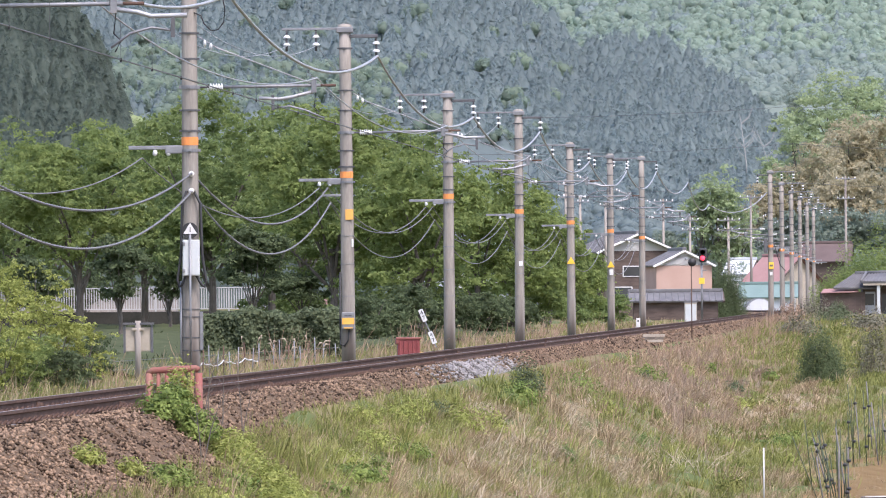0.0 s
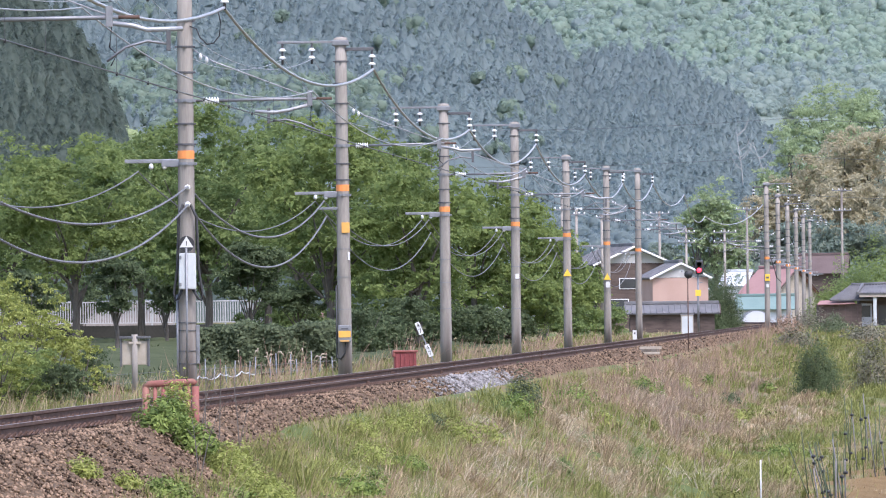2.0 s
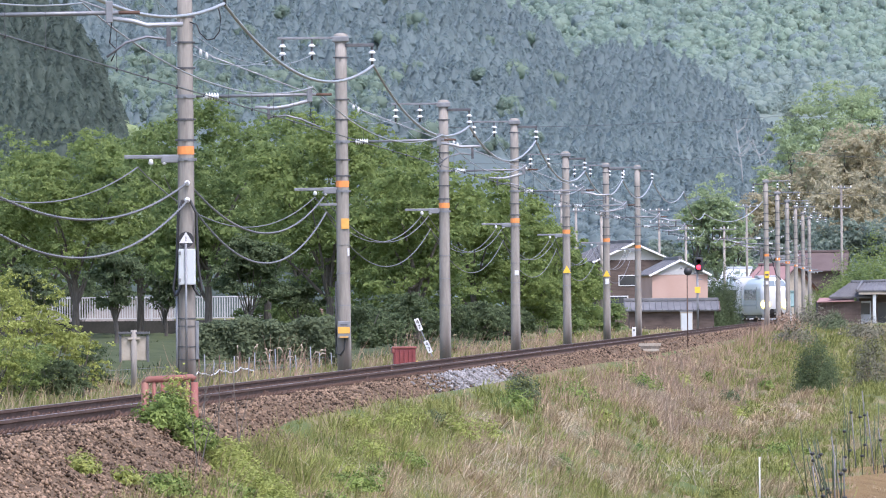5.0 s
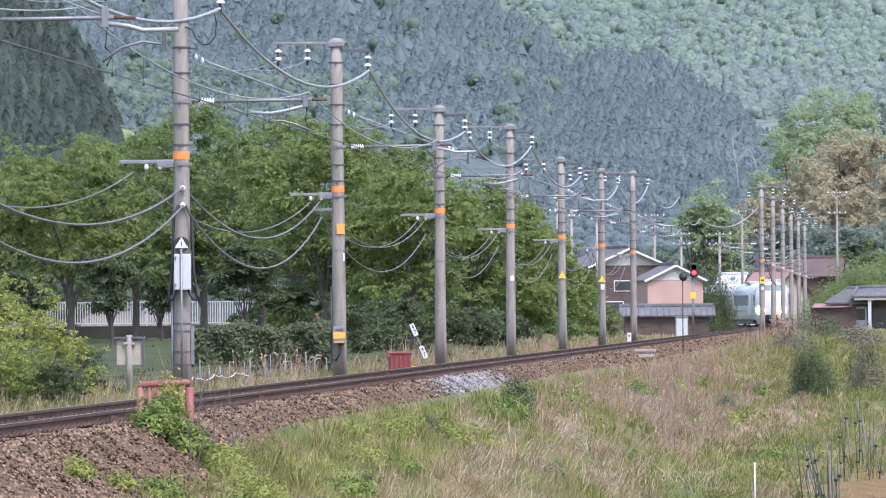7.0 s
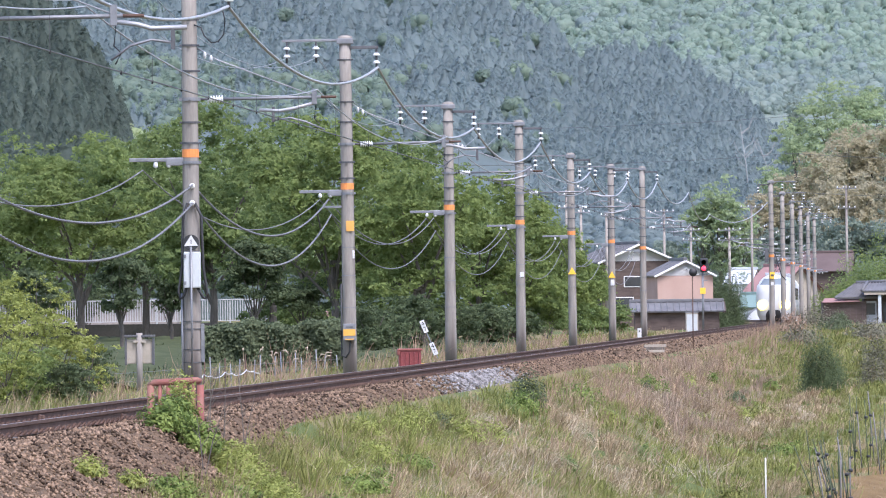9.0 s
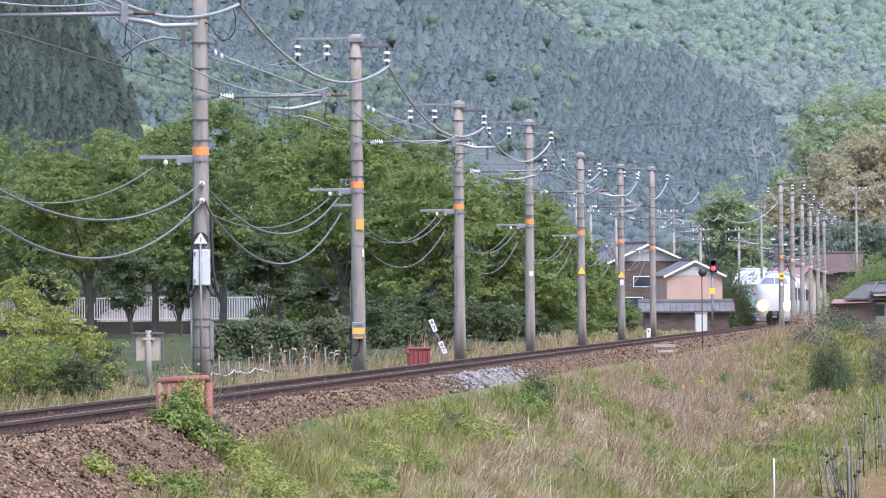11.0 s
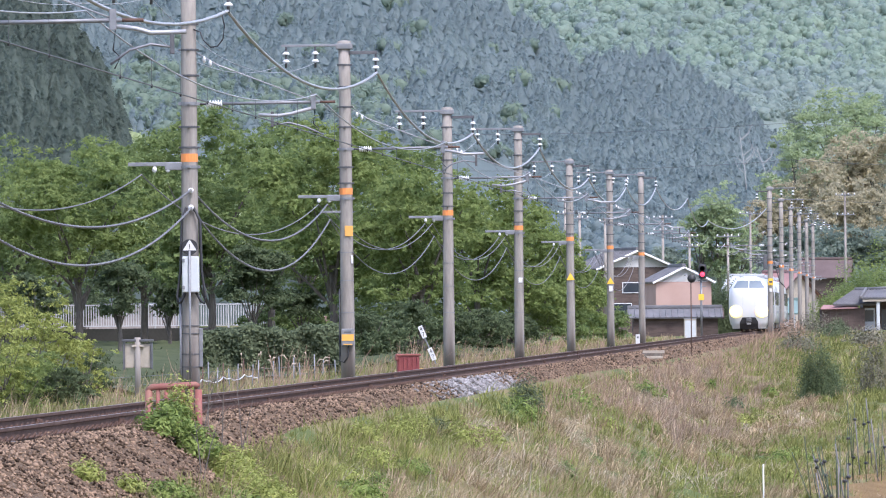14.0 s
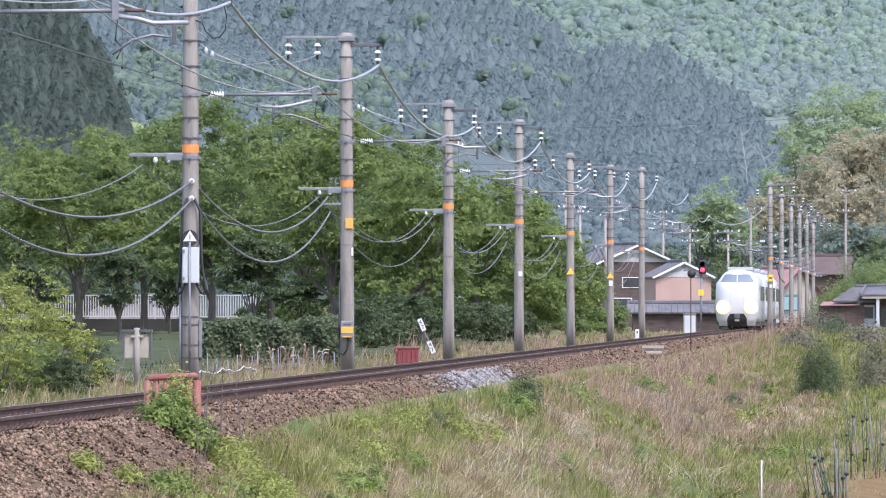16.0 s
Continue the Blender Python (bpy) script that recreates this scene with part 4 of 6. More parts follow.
M_brownroof = material("brown_metal_roof", (0.085, 0.062, 0.058), (0.13, 0.10, 0.092), 0.5, 0.9, 0.1, 8)
M_redlight = material("red_signal_light", (1.0, 0.03, 0.05), (1.0, 0.04, 0.07), 1, 0.3, 0, glow=1.6)
M_sheet = material("white_greenhouse_film", (0.42, 0.44, 0.45), (0.54, 0.56, 0.57), 0.8, 0.5, 0.1)


def slab(bm, a, b, c, e, t=0.12):
    """A sloping roof slab on four corners."""
    top = [Vector(p) for p in (a, b, c, e)]
    n = (top[1] - top[0]).cross(top[2] - top[0]).normalized()
    if n.z < 0:
        n = -n
    vs = [bm.verts.new(p) for p in top] + [bm.verts.new(p - n * t) for p in top]
    for q in ((0, 1, 2, 3), (7, 6, 5, 4), (0, 4, 5, 1), (1, 5, 6, 2), (2, 6, 7, 3), (3, 7, 4, 0)):
        bm.faces.new([vs[k] for k in q])
    return bm


def gabled_house(at, turn, w, l, eave, rise, wall_mat, roof_mat, label, over=0.5, windows=(), ribs=True, gable_mat=None):
    """Ridge along local y; gable faces local -y, which looks at the camera when turn is 0."""
    root = thing("house", at, turn, label, "house")
    bm = bmesh.new()
    pts = [(-w / 2, 0), (w / 2, 0), (w / 2, eave), (0, eave + rise), (-w / 2, eave)]
    fr = [bm.verts.new((x, -l / 2, z)) for x, z in pts]
    bk = [bm.verts.new((x, l / 2, z)) for x, z in pts]
    bm.faces.new(fr)
    bm.faces.new(bk[::-1])
    for k in range(5):
        bm.faces.new((fr[k], bk[k], bk[(k + 1) % 5], fr[(k + 1) % 5]))
    part("wall", bm, wall_mat, root)
    if gable_mat:
        bm = bmesh.new()
        vs = [bm.verts.new(p) for p in ((-w / 2 + 0.05, -l / 2 - 0.03, eave + 0.02), (w / 2 - 0.05, -l / 2 - 0.03, eave + 0.02), (0, -l / 2 - 0.03, eave + rise - 0.05))]
        bm.faces.new(vs)
        bmesh.ops.solidify(bm, geom=bm.faces[:], thickness=0.02)
        part("gable_panel", bm, gable_mat, root)
    k = rise / (w / 2)
    roof_parts = []
    for s in (-1, 1):
        x1, z1 = s * (w / 2 + over), eave - over * k
        bm = slab(bmesh.new(), (0, -l / 2 - over, eave + rise + 0.14), (x1, -l / 2 - over, z1 + 0.14), (x1, l / 2 + over, z1 + 0.14), (0, l / 2 + over, eave + rise + 0.14))
        roof = part("roof", bm, roof_mat, root)
        if ribs:
            n = int(l / 0.42)
            v = ([], [])
            for j in range(n + 1):
                y = -l / 2 - over + 0.1 + (l + 2 * over - 0.2) * j / n
                tube([(0, y, eave + rise + 0.15), (x1, y, z1 + 0.15)], 0.055, 5, out=v)
            tagged(obj("tile_ribbing", v[0], v[1], roof_mat, roof), kind="stuff")
        v = ([], [])
        tube([(0, -l / 2 - over - 0.02, eave + rise + 0.05), (x1, -l / 2 - over - 0.02, z1 + 0.05)], 0.09, 5, out=v)
        obj("bargeboard", v[0], v[1], M_plaster if gable_mat else M_wood, roof)
    part("ridge", box_bm(0.34, l + 2 * over, 0.26, (0, 0, eave + rise + 0.1), 0.06), roof_mat, root)
    for x, z, sx, sz in windows:
        win = part("window", box_bm(sx, 0.08, sz, (x, -l / 2 - 0.02, z), 0.01), M_white, root)
        part("pane", box_bm(sx - 0.14, 0.08, sz - 0.14, (x, -l / 2 - 0.035, z + 0.07), 0.004), M_glass, win)
    return root


def at_ground(px, d, z=None):
    x = (px - 784) / 14 * d / 1000
    return (x, d, gz(x, d) - 0.1 if z is None else z)


gabled_house(at_ground(1104, 650), 0.25, 6.0, 8, 5.5, 1.3, M_wood, M_tile, "dark timber two-storey house with grey tiled roof and white gable", gable_mat=M_plaster, windows=((-1.2, 1.6, 1.6, 1.0), (1.4, 1.6, 1.4, 1.0), (0, 3.4, 2.4, 0.9)))
gabled_house(at_ground(1199, 610), 0.12, 4.3, 7, 4.35, 1.05, M_pink, M_tile, "pink rendered house with grey tiled roof and white gable", over=0.25, gable_mat=M_plaster, windows=((0.1, 4.75, 0.25, 0.22),))
gabled_house(at_ground(1195, 600), 1.57, 3.0, 6.4, 1.6, 0.55, M_wood, M_tile, "low dark lean-to shed with grey tiled roof", over=0.4)
gabled_house(at_ground(1385, 810), 0.75, 6.5, 4.5, 3.2, 2.6, M_tan, M_redroof, "house with red metal roof beyond the line", ribs=False)
gabled_house(at_ground(1362, 780), 1.50, 5, 5.0, 1.9, 1.1, M_sheet, M_greenroof, "shed with green metal roof beyond the line", ribs=False)
gabled_house(at_ground(1462, 830), 1.48, 7, 4.6, 5.3, 1.7, M_wood, M_brownroof, "dark barn with brown roof beyond the line", ribs=False)
gabled_house(at_ground(1314, 850), 1.3, 5, 2.2, 4.5, 1.3, M_plaster, M_sheet, "house with pale sunlit roof beyond the trees", ribs=False)


def farmhouse(px, d):
    """Low farmhouse: lean-to with a rusty metal roof, hipped tiled roof, porch with a white post."""
    root = thing("farmhouse", at_ground(px, d), 0, "low dark timber farmhouse with grey tiled roofs and a lean-to", "house")
    part("lean_to_wall", box_bm(3.2, 3.0, 1.95, (1.5, 1.5, 0), 0.02), M_wood, root)
    for k in range(7):
        part("wall_board", box_bm(0.04, 0.03, 1.85, (0.1 + 0.45 * k, -0.015, 0.03), 0.004), M_brownroof, root)
    part("lean_to_roof", slab(bmesh.new(), (-0.2, -0.35, 1.92), (2.6, -0.35, 1.98), (2.6, 1.2, 2.25), (0.1, 1.2, 2.2), 0.06), M_redroof, root, "faded red metal lean-to roof")
    part("wall", box_bm(6.0, 4.0, 2.75, (6.0, 2.6, 0), 0.02), M_wood, root)

    def tiled(name, a, b, c, e):
        roof = part(name, slab(bmesh.new(), a, b, c, e, 0.12), M_tile, root)
        v = ([], [])
        n = int((Vector(b) - Vector(a)).length / 0.24)
        for j in range(n + 1):
            q = j / n
            lo, hi = Vector(a).lerp(Vector(b), q), Vector(e).lerp(Vector(c), q)
            tube([lo + Vector((0, 0, 0.02)), hi + Vector((0, 0, 0.02))], 0.05, 5, out=v)
        tagged(obj("tile_ribbing", v[0], v[1], M_tile, roof), kind="stuff")
        tube_part("ridge_tiles", [Vector(e) + Vector((0, 0, 0.06)), Vector(c) + Vector((0, 0, 0.06))], 0.13, M_tile, roof, 7)
        return roof

    tiled("roof", (0.75, -0.25, 2.25), (4.2, -0.25, 2.25), (5.2, 2.6, 3.3), (2.5, 2.6, 3.3))
    tiled("porch_roof", (2.75, -0.9, 2.72), (8.6, -0.9, 2.72), (8.6, 1.6, 3.5), (3.3, 1.6, 3.3))
    tube_part("hip_tiles", [(2.75, -0.9, 2.78), (3.3, 1.6, 3.4)], 0.11, M_tile, root, 7)
    part("porch_fascia", box_bm(5.6, 0.06, 0.2, (5.7, -0.8, 2.42), 0.01), M_tan, root, "pale fascia board")
    part("porch_post", box_bm(0.24, 0.24, 2.45, (4.05, -0.6, 0), 0.02), M_greybox, root, "white porch post")
    part("post_base", box_bm(0.28, 0.28, 0.7, (4.05, -0.6, 0), 0.02), M_grey, root)
    door = part("door", box_bm(0.85, 0.06, 1.9, (3.45, 0.56, 0.05), 0.01), M_grey, root, "grey panelled door")
    part("pane", box_bm(0.66, 0.04, 0.85, (3.45, 0.52, 0.95), 0.004), M_glass, door)
    for x in (4.9, 6.3):
        win = part("window", box_bm(1.2, 0.08, 1.7, (x, 0.56, 0.2), 0.01), M_wood, root)
        part("pane", box_bm(1.06, 0.06, 1.5, (x, 0.53, 0.3), 0.004), M_glass, win)


farmhouse(1457, 585)

tunnel = thing("greenhouse", at_ground(1345, 760), 0, "small white film greenhouse tunnel beyond the line", "greenhouse")
v, f = [], []
for j in range(7):
    v += [(1.5 * math.cos(math.pi * k / 12), j - 0.0, 1.7 * math.sin(math.pi * k / 12)) for k in range(13)]
f = [(j * 13 + k, j * 13 + k + 1, j * 13 + k + 14, j * 13 + k + 13) for j in range(6) for k in range(12)] + [tuple(range(13))]
obj("film", v, f, M_sheet, tunnel)
for j in range(7):
    tube_part("hoop", [(1.52 * math.cos(math.pi * k / 12), j, 1.72 * math.sin(math.pi * k / 12)) for k in range(13)], 0.03, M_steel, tunnel, 5)

# ---- large bushes ----
M_drybush = material("sparse_brown_green_leaves", (0.075, 0.07, 0.045), (0.17, 0.16, 0.10), 0.8, 0.8, 0, 3, island=0.6)
for q, (px, d, h, w, n) in enumerate([(20, 158, 2.5, 0.8, 6000), (100, 152, 2.2, 0.75, 6000), (160, 156, 1.1, 0.5, 4000), (40, 147, 1.2, 0.75, 6000), (-20, 150, 2.6, 0.9, 5000),
                                      (110, 148, 1.0, 0.65, 5000), (62, 153, 3.0, 0.75, 2600), (150, 153, 1.6, 0.6, 1800), (5, 145, 1.5, 0.6, 4000)]):
    tree_at(px, d, h, w, n, 0.032, M_leafdark if q in (2, 5) else M_leaflight if q in (0, 1, 4, 6, 7, 8) else M_leafpale, "bushy sapling with yellow-green spring leaves beside the track", 63 + q, low=0.02, name="sapling", category="bush", trunk_r=0.03, lobes=40)


# ---- lineside things ----
def lx(d, u):
    return float(line_x(d)) + u


# culvert guard: red pipe railing
d0 = 106.5
guard = thing("guard_rail", (lx(d0, 1.50), d0, -0.46), -0.15, "faded red pipe guard rail overgrown with weeds beside the track", "railing")
tube_part("top_rail", [(-0.36, 0, 0.78), (-0.30, 0, 0.835), (0.30, 0, 0.86), (0.335, 0, 0.83)], 0.047, M_red, guard, 10)
for x in (-0.345, 0.335):
    tube_part("post", [(x, 0, -0.2), (x, 0, 0.80)], 0.05, M_red, guard, 10)
for k in range(5):
    x = -0.22 + 0.115 * k
    tube_part("bar", [(x, 0, 0.0), (x, 0, 0.83)], 0.028, M_red, guard, 8)
tube_part("bottom_rail", [(-0.34, 0, 0.12), (0.33, 0, 0.12)], 0.03, M_red, guard, 8)
part("footing", box_bm(0.5, 0.35, 0.5, (-0.42, 0.1, -0.35), 0.03), M_sleeper, guard, "rough concrete footing")

# loose black jumper between feeder and second pole
tagged(tube_part("jumper_cable", [(-4.25, 153.8, 7.26), (-4.19, 153.8, 6.98), (-4.22, 153.8, 6.72), (-4.33, 153.8, 6.58), (-4.46, 153.8, 6.56), (-4.60, 153.8, 6.70), (-4.66, 153.8, 6.86), (-4.80, 153.9, 6.92)], 0.014, M_black, None, 6),
       "loose black jumper cable looped beside the pole", "wire", "overhead wires")

# equipment box on a post, seen from behind
d0 = 168
bx = thing("equipment_box", ((244 - 784) / 14000 * d0, d0, -0.55), 0, "beige equipment box with grey frame on a steel post", "box")
tube_part("post", [(0, 0, 0), (0, 0, 1.45)], 0.065, M_concrete, bx, 10)
part("cabinet", box_bm(0.56, 0.16, 0.52, (0, 0.10, 0.80), 0.02), M_tan, bx)
for x in (-0.29, 0.29):
    part("frame_side", box_bm(0.05, 0.24, 0.58, (x, 0.10, 0.77), 0.01), M_darksteel, bx)
part("frame_top", box_bm(0.66, 0.30, 0.05, (0, 0.10, 1.36), 0.01), M_darksteel, bx)
part("clamp", box_bm(0.26, 0.06, 0.05, (0, -0.03, 1.24), 0.01), M_tan, bx)

# fittings of the near poles
p1 = roots[1]
k = 0.5
bm = bmesh.new()
bmesh.ops.create_cone(bm, segments=28, radius1=0.155, radius2=0.155, depth=0.02, cap_ends=True, matrix=Matrix.Translation((0, -0.24, 2.68 + k)) @ Matrix.Rotation(radians(90), 4, "X"))
sign = part("round_sign", bm, M_black, p1, "black round sign with white triangle")


def prism(points, y, t):
    bm = bmesh.new()
    a = [bm.verts.new((x, y, z)) for x, z in points]
    b = [bm.verts.new((x, y + t, z)) for x, z in points]
    bm.faces.new(a)
    bm.faces.new(b[::-1])
    n = len(points)
    for q in range(n):
        bm.faces.new((a[q], b[q], b[(q + 1) % n], a[(q + 1) % n]))
    return bm


part("triangle", prism([(-0.135, 2.615 + k), (0.135, 2.615 + k), (0, 2.83 + k)], -0.262, 0.008), M_white, sign)
part("stroke", box_bm(0.016, 0.006, 0.09, (0, -0.268, 2.65 + k), 0), M_black, sign)
sw = part("switch_box", box_bm(0.33, 0.17, 0.70, (0.02, -0.28, 1.80 + k), 0.025), M_greybox, p1, "pale grey switch box")
for z in (1.86, 2.38):
    part("hinge", box_bm(0.05, 0.03, 0.07, (-0.12, -0.37, z + k), 0.008), M_steel, sw)
tube_part("conduit", [(0.0, -0.39, 0.4), (0.0, -0.39, 2.6 + k)], 0.022, M_steel, p1, 8)
for x, s in ((-0.15, -1), (0.20, 1)):
    tube_part("cable_loop", [(x * 0.6, -0.26, 1.80 + k), (x + 0.02 * s, -0.24, 1.62 + k), (x + 0.07 * s, -0.22, 1.58 + k), (x + 0.10 * s, -0.2, 1.72 + k), (x + 0.03 * s, -0.2, 2.2 + k), (x - 0.0 * s, -0.19, 3.2 + k), (x * 0.4, -0.2, 3.45 + k)],
              0.028, M_black, p1, 8, "black cable")
tube_part("conduit", [(-0.19, -0.05, 0.0), (-0.19, -0.05, 1.7 + k)], 0.025, M_steel, p1, 8)
part("side_plate", box_bm(0.07, 0.05, 0.75, (0.2, -0.06, 0.35 + k), 0.01), M_steel, p1)
for z, r in ((3.45, 0.05), (3.78, 0.05)):
    lathe("cable_grip", [(0.02, -0.05), (0.055, -0.03), (0.055, 0.03), (0.02, 0.05)], M_porcelain, p1, 12, (0.03, -0.22, z + k), "y", "white ring insulator")
for z in (0.35, 0.6, 1.0, 1.15):
    ring(p1, z + k, 0.186, 0.02, M_darksteel, "strap", lugs=False)
p2 = roots[2]
M_orange2 = material("orange_yellow_stripe", (0.62, 0.32, 0.05), (0.70, 0.38, 0.07), 8, 0.5, 0.05)
cab = part("junction_box", box_bm(0.32, 0.16, 0.42, (0.0, -0.25, 0.58 + k), 0.02), M_steel, p2, "grey junction box with yellow stripe")
part("stripe", box_bm(0.30, 0.01, 0.16, (0.0, -0.334, 0.70 + k), 0), M_orange2, cab, "orange-yellow stripe")
part("lettering_bar", box_bm(0.18, 0.01, 0.03, (0.0, -0.334, 0.90 + k), 0), M_darksteel, cab)
part("lettering_bar", box_bm(0.22, 0.01, 0.03, (0.0, -0.334, 0.595 + k), 0), M_ochre, cab)
tube_part("cable_loop", [(0.02, -0.24, 0.58 + k), (0.0, -0.22, 0.3 + k), (-0.10, -0.2, 0.16 + k), (-0.2, -0.15, 0.2 + k), (-0.2, -0.1, 0.7 + k), (-0.19, -0.05, 2.0 + k)], 0.022, M_black, p2, 8, "black cable")
part("ochre_plate", box_bm(0.20, 0.02, 0.26, (0.06, -0.18, 3.30 + k), 0.004), M_ochre, p2, "ochre number plate")
part("white_tag", box_bm(0.05, 0.02, 0.20, (0.13, -0.15, 2.62 + k), 0.004), M_white, p2)
part("lower_bracket", box_bm(0.5, 0.06, 0.06, (-0.35, -0.05, 3.88 + k), 0.01), M_steel, p2)
for z in (0.5, 1.3, 2.0, 2.9, 3.3):
    for pr in roots[2:]:
        if z < 2.5:
            ring(pr, z + 0.9 + k, 0.178, 0.015, M_steel, "strap", lugs=False)
part("white_tag", box_bm(0.14, 0.02, 0.18, (0.05, -0.17, 2.46 + k), 0.004), M_white, roots[4])
for q in (5, 6):
    part("yellow_triangle", prism([(-0.17, 2.72 + k), (0.17, 2.72 + k), (0, 3.02 + k)], -0.20, 0.02), M_yellow, roots[q], "yellow triangular sign")
part("white_tag", box_bm(0.18, 0.02, 0.26, (0.02, -0.19, 2.36 + k), 0.004), M_white, roots[6])

# red ribbed steel bin beside the line
d0 = 214
bin_ = thing("steel_bin", ((722 - 784) / 14000 * d0, d0, -0.32), 0.05, "dark red ribbed steel bin beside the track", "bin")
part("tank", box_bm(0.60, 0.55, 0.56, (0, 0, 0), 0.03), M_darkred, bin_)
for q in range(5):
    part("rib", box_bm(0.035, 0.05, 0.50, (-0.24 + 0.12 * q, -0.285, 0.0), 0.01), M_darkred, bin_)
part("rim", box_bm(0.68, 0.62, 0.06, (0, 0, 0.54), 0.025), M_red, bin_)
part("corner_cap", box_bm(0.08, 0.6, 0.16, (-0.31, 0, 0.42), 0.03), M_red, bin_)
part("yellow_foot", box_bm(0.10, 0.10, 0.20, (0.36, -0.1, 0.0), 0.01), M_yellow, bin_)

# leaning marker post with numerals
d0 = 222
post = thing("marker_post", ((772 - 784) / 14000 * d0, d0, -0.05), 0, "leaning white marker post with black numerals", "sign")
post.rotation_euler = (0, radians(-23), 0)
part("pole", box_bm(0.035, 0.03, 1.15, (0, 0.02, 0), 0.004), M_steel, post)


def numeral(body, x, z, size, parent):
    cu = bpy.data.curves.new("numeral", "FONT")
    cu.body, cu.size, cu.extrude, cu.align_x, cu.align_y = body, size, 0.004, "CENTER", "CENTER"
    tmp = bpy.data.objects.new("numeral", cu)
    me = bpy.data.meshes.new_from_object(tmp)
    bpy.data.objects.remove(tmp)
    me.materials.append(M_black)
    ob = new("numeral", me)
    ob.parent = parent
    ob.matrix_basis = Matrix.Translation((x, -0.034, z)) @ Matrix.Rotation(radians(90), 4, "X")
    return ob


for z in (0.98, 0.30):
    pl = part("plate", box_bm(0.13, 0.03, 0.36, (0, -0.015, z - 0.18), 0.006), M_white, post, "white plate")
    numeral("4", 0, z + 0.08, 0.17, pl)
    numeral("7", 0, z - 0.08, 0.17, pl)

# short white marker, cabinet, signal
d0 = 398
mk = thing("kilometre_stub", ((1129 - 784) / 14000 * d0, d0, -0.35), 0, "short white marker stub beside the track", "sign")
part("stub", box_bm(0.20, 0.12, 0.62, (0, 0, 0), 0.02), M_white, mk)
part("lettering_bar", box_bm(0.08, 0.01, 0.10, (0.0, -0.066, 0.42), 0), M_darksteel, mk)
d0 = 500
cabn = thing("relay_cabinet", ((1222 - 784) / 14000 * d0, d0, -0.4), 0, "off-white relay cabinet with rust streaks", "cabinet")
part("case", box_bm(0.78, 0.6, 1.35, (0, 0, 0), 0.03), M_tan, cabn)
part("lid", box_bm(0.84, 0.66, 0.06, (0, 0, 1.35), 0.02), M_steel, cabn)
part("door", box_bm(0.68, 0.02, 1.15, (0, -0.31, 0.1), 0.008), M_greybox, cabn)
d0 = 512
sg = thing("railway_signal", ((1244 - 784) / 14000 * d0, d0, 0.1), 0, "railway signal showing red on a grey post", "signal")
tube_part("post", [(-0.07, 0, -0.6), (-0.07, 0, 3.6)], 0.07, M_steel, sg, 10)
head_ = part("head", box_bm(0.52, 0.25, 0.92, (0.02, -0.18, 3.45), 0.12), M_black, sg, "black signal head")
lathe("red_lamp", [(0.15, 0.0), (0.15, -0.03)], M_redlight, head_, 18, (0.0, -0.31, 3.72), "y", "glowing red lamp")
lathe("hood", [(0.17, 0.0), (0.17, -0.12), (0.16, -0.12), (0.16, 0.0)], M_black, head_, 18, (0.0, -0.31, 4.1), "y")
part("ladder", box_bm(0.28, 0.06, 0.05, (0.1, -0.1, 2.9), 0.01), M_steel, sg)
part("yellow_plate", box_bm(0.36, 0.03, 0.40, (-0.07, -0.12, 2.05), 0.01), M_yellow, sg, "yellow plate")
part("crossbar", box_bm(0.6, 0.06, 0.06, (0.0, -0.08, 3.3), 0.01), M_steel, sg)
d0 = 340
rs = thing("round_sign", ((1224 - 784) / 14000 * d0, d0, -0.92), 0, "black round sign on a thin rusty pole", "sign")
tube_part("pole", [(0, 0, 0), (0, 0, 3.65)], 0.025, M_rust, rs, 8)
lathe("disc", [(0.18, 0.0), (0.18, -0.03)], M_black, rs, 20, (0.03, -0.03, 3.72), "y", "black disc")
d0 = 290
tb = thing("timber_stack", (lx(d0, 1.9), d0, -0.34), 0.05, "small stack of yellowed timber beside the ballast", "timber")
for q in range(3):
    part("timber", box_bm(0.8, 0.16, 0.09, (0.04 * q, 0.1 * q, 0.1 * q), 0.01), (M_tan, M_bark, M_tan)[q], tb)

# fittings on the first pole across the line
fp = thing("pole_equipment", (lx(490, RIGHT), 489.75, 0), 0, "dark equipment case and orange number plate on the far pole", "equipment")
part("case", box_bm(0.22, 0.2, 0.9, (-0.32, 0, 4.0), 0.02), M_darksteel, fp)
part("number_plate", box_bm(0.30, 0.03, 0.42, (0.02, 0.04, 3.0), 0.006), M_yellow, fp, "orange-yellow number plate")
part("lettering_bar", box_bm(0.2, 0.01, 0.12, (0.02, 0.02, 3.15), 0), M_darksteel, fp)
part("white_tag", box_bm(0.16, 0.02, 0.2, (0.02, 0.04, 2.6), 0.004), M_white, fp)
tube_part("cable", [(0.2, 0, 4.6), (0.6, 0.2, 3.2), (0.9, 0.4, 2.9)], 0.03, M_black, fp, 6)

# village poles
def street_pole(px, d, h, arms, r=0.13):
    x = (px - 784) / 14000 * d
    root = thing("utility_pole", (x, d, gz(x, d) - 0.3), 0.2, "slender grey utility pole with cross-arms in the village", "utility pole", "village utility poles")
    tube_part("pole", [(0, 0, 0), (0, 0, h)], [r * 1.2, r * 0.8], M_concrete, root, 10)
    for z, w in arms:
        part("cross_arm", box_bm(w, 0.08, 0.08, (0, -0.12, h - z), 0.01), M_steel, root)
        for q in (-0.45, -0.15, 0.15, 0.45):
            lathe("insulator", [(0.05, 0), (0.07, 0.05), (0.03, 0.16)], M_porcelain, root, 8, (q * w, -0.12, h - z + 0.08))
    return root


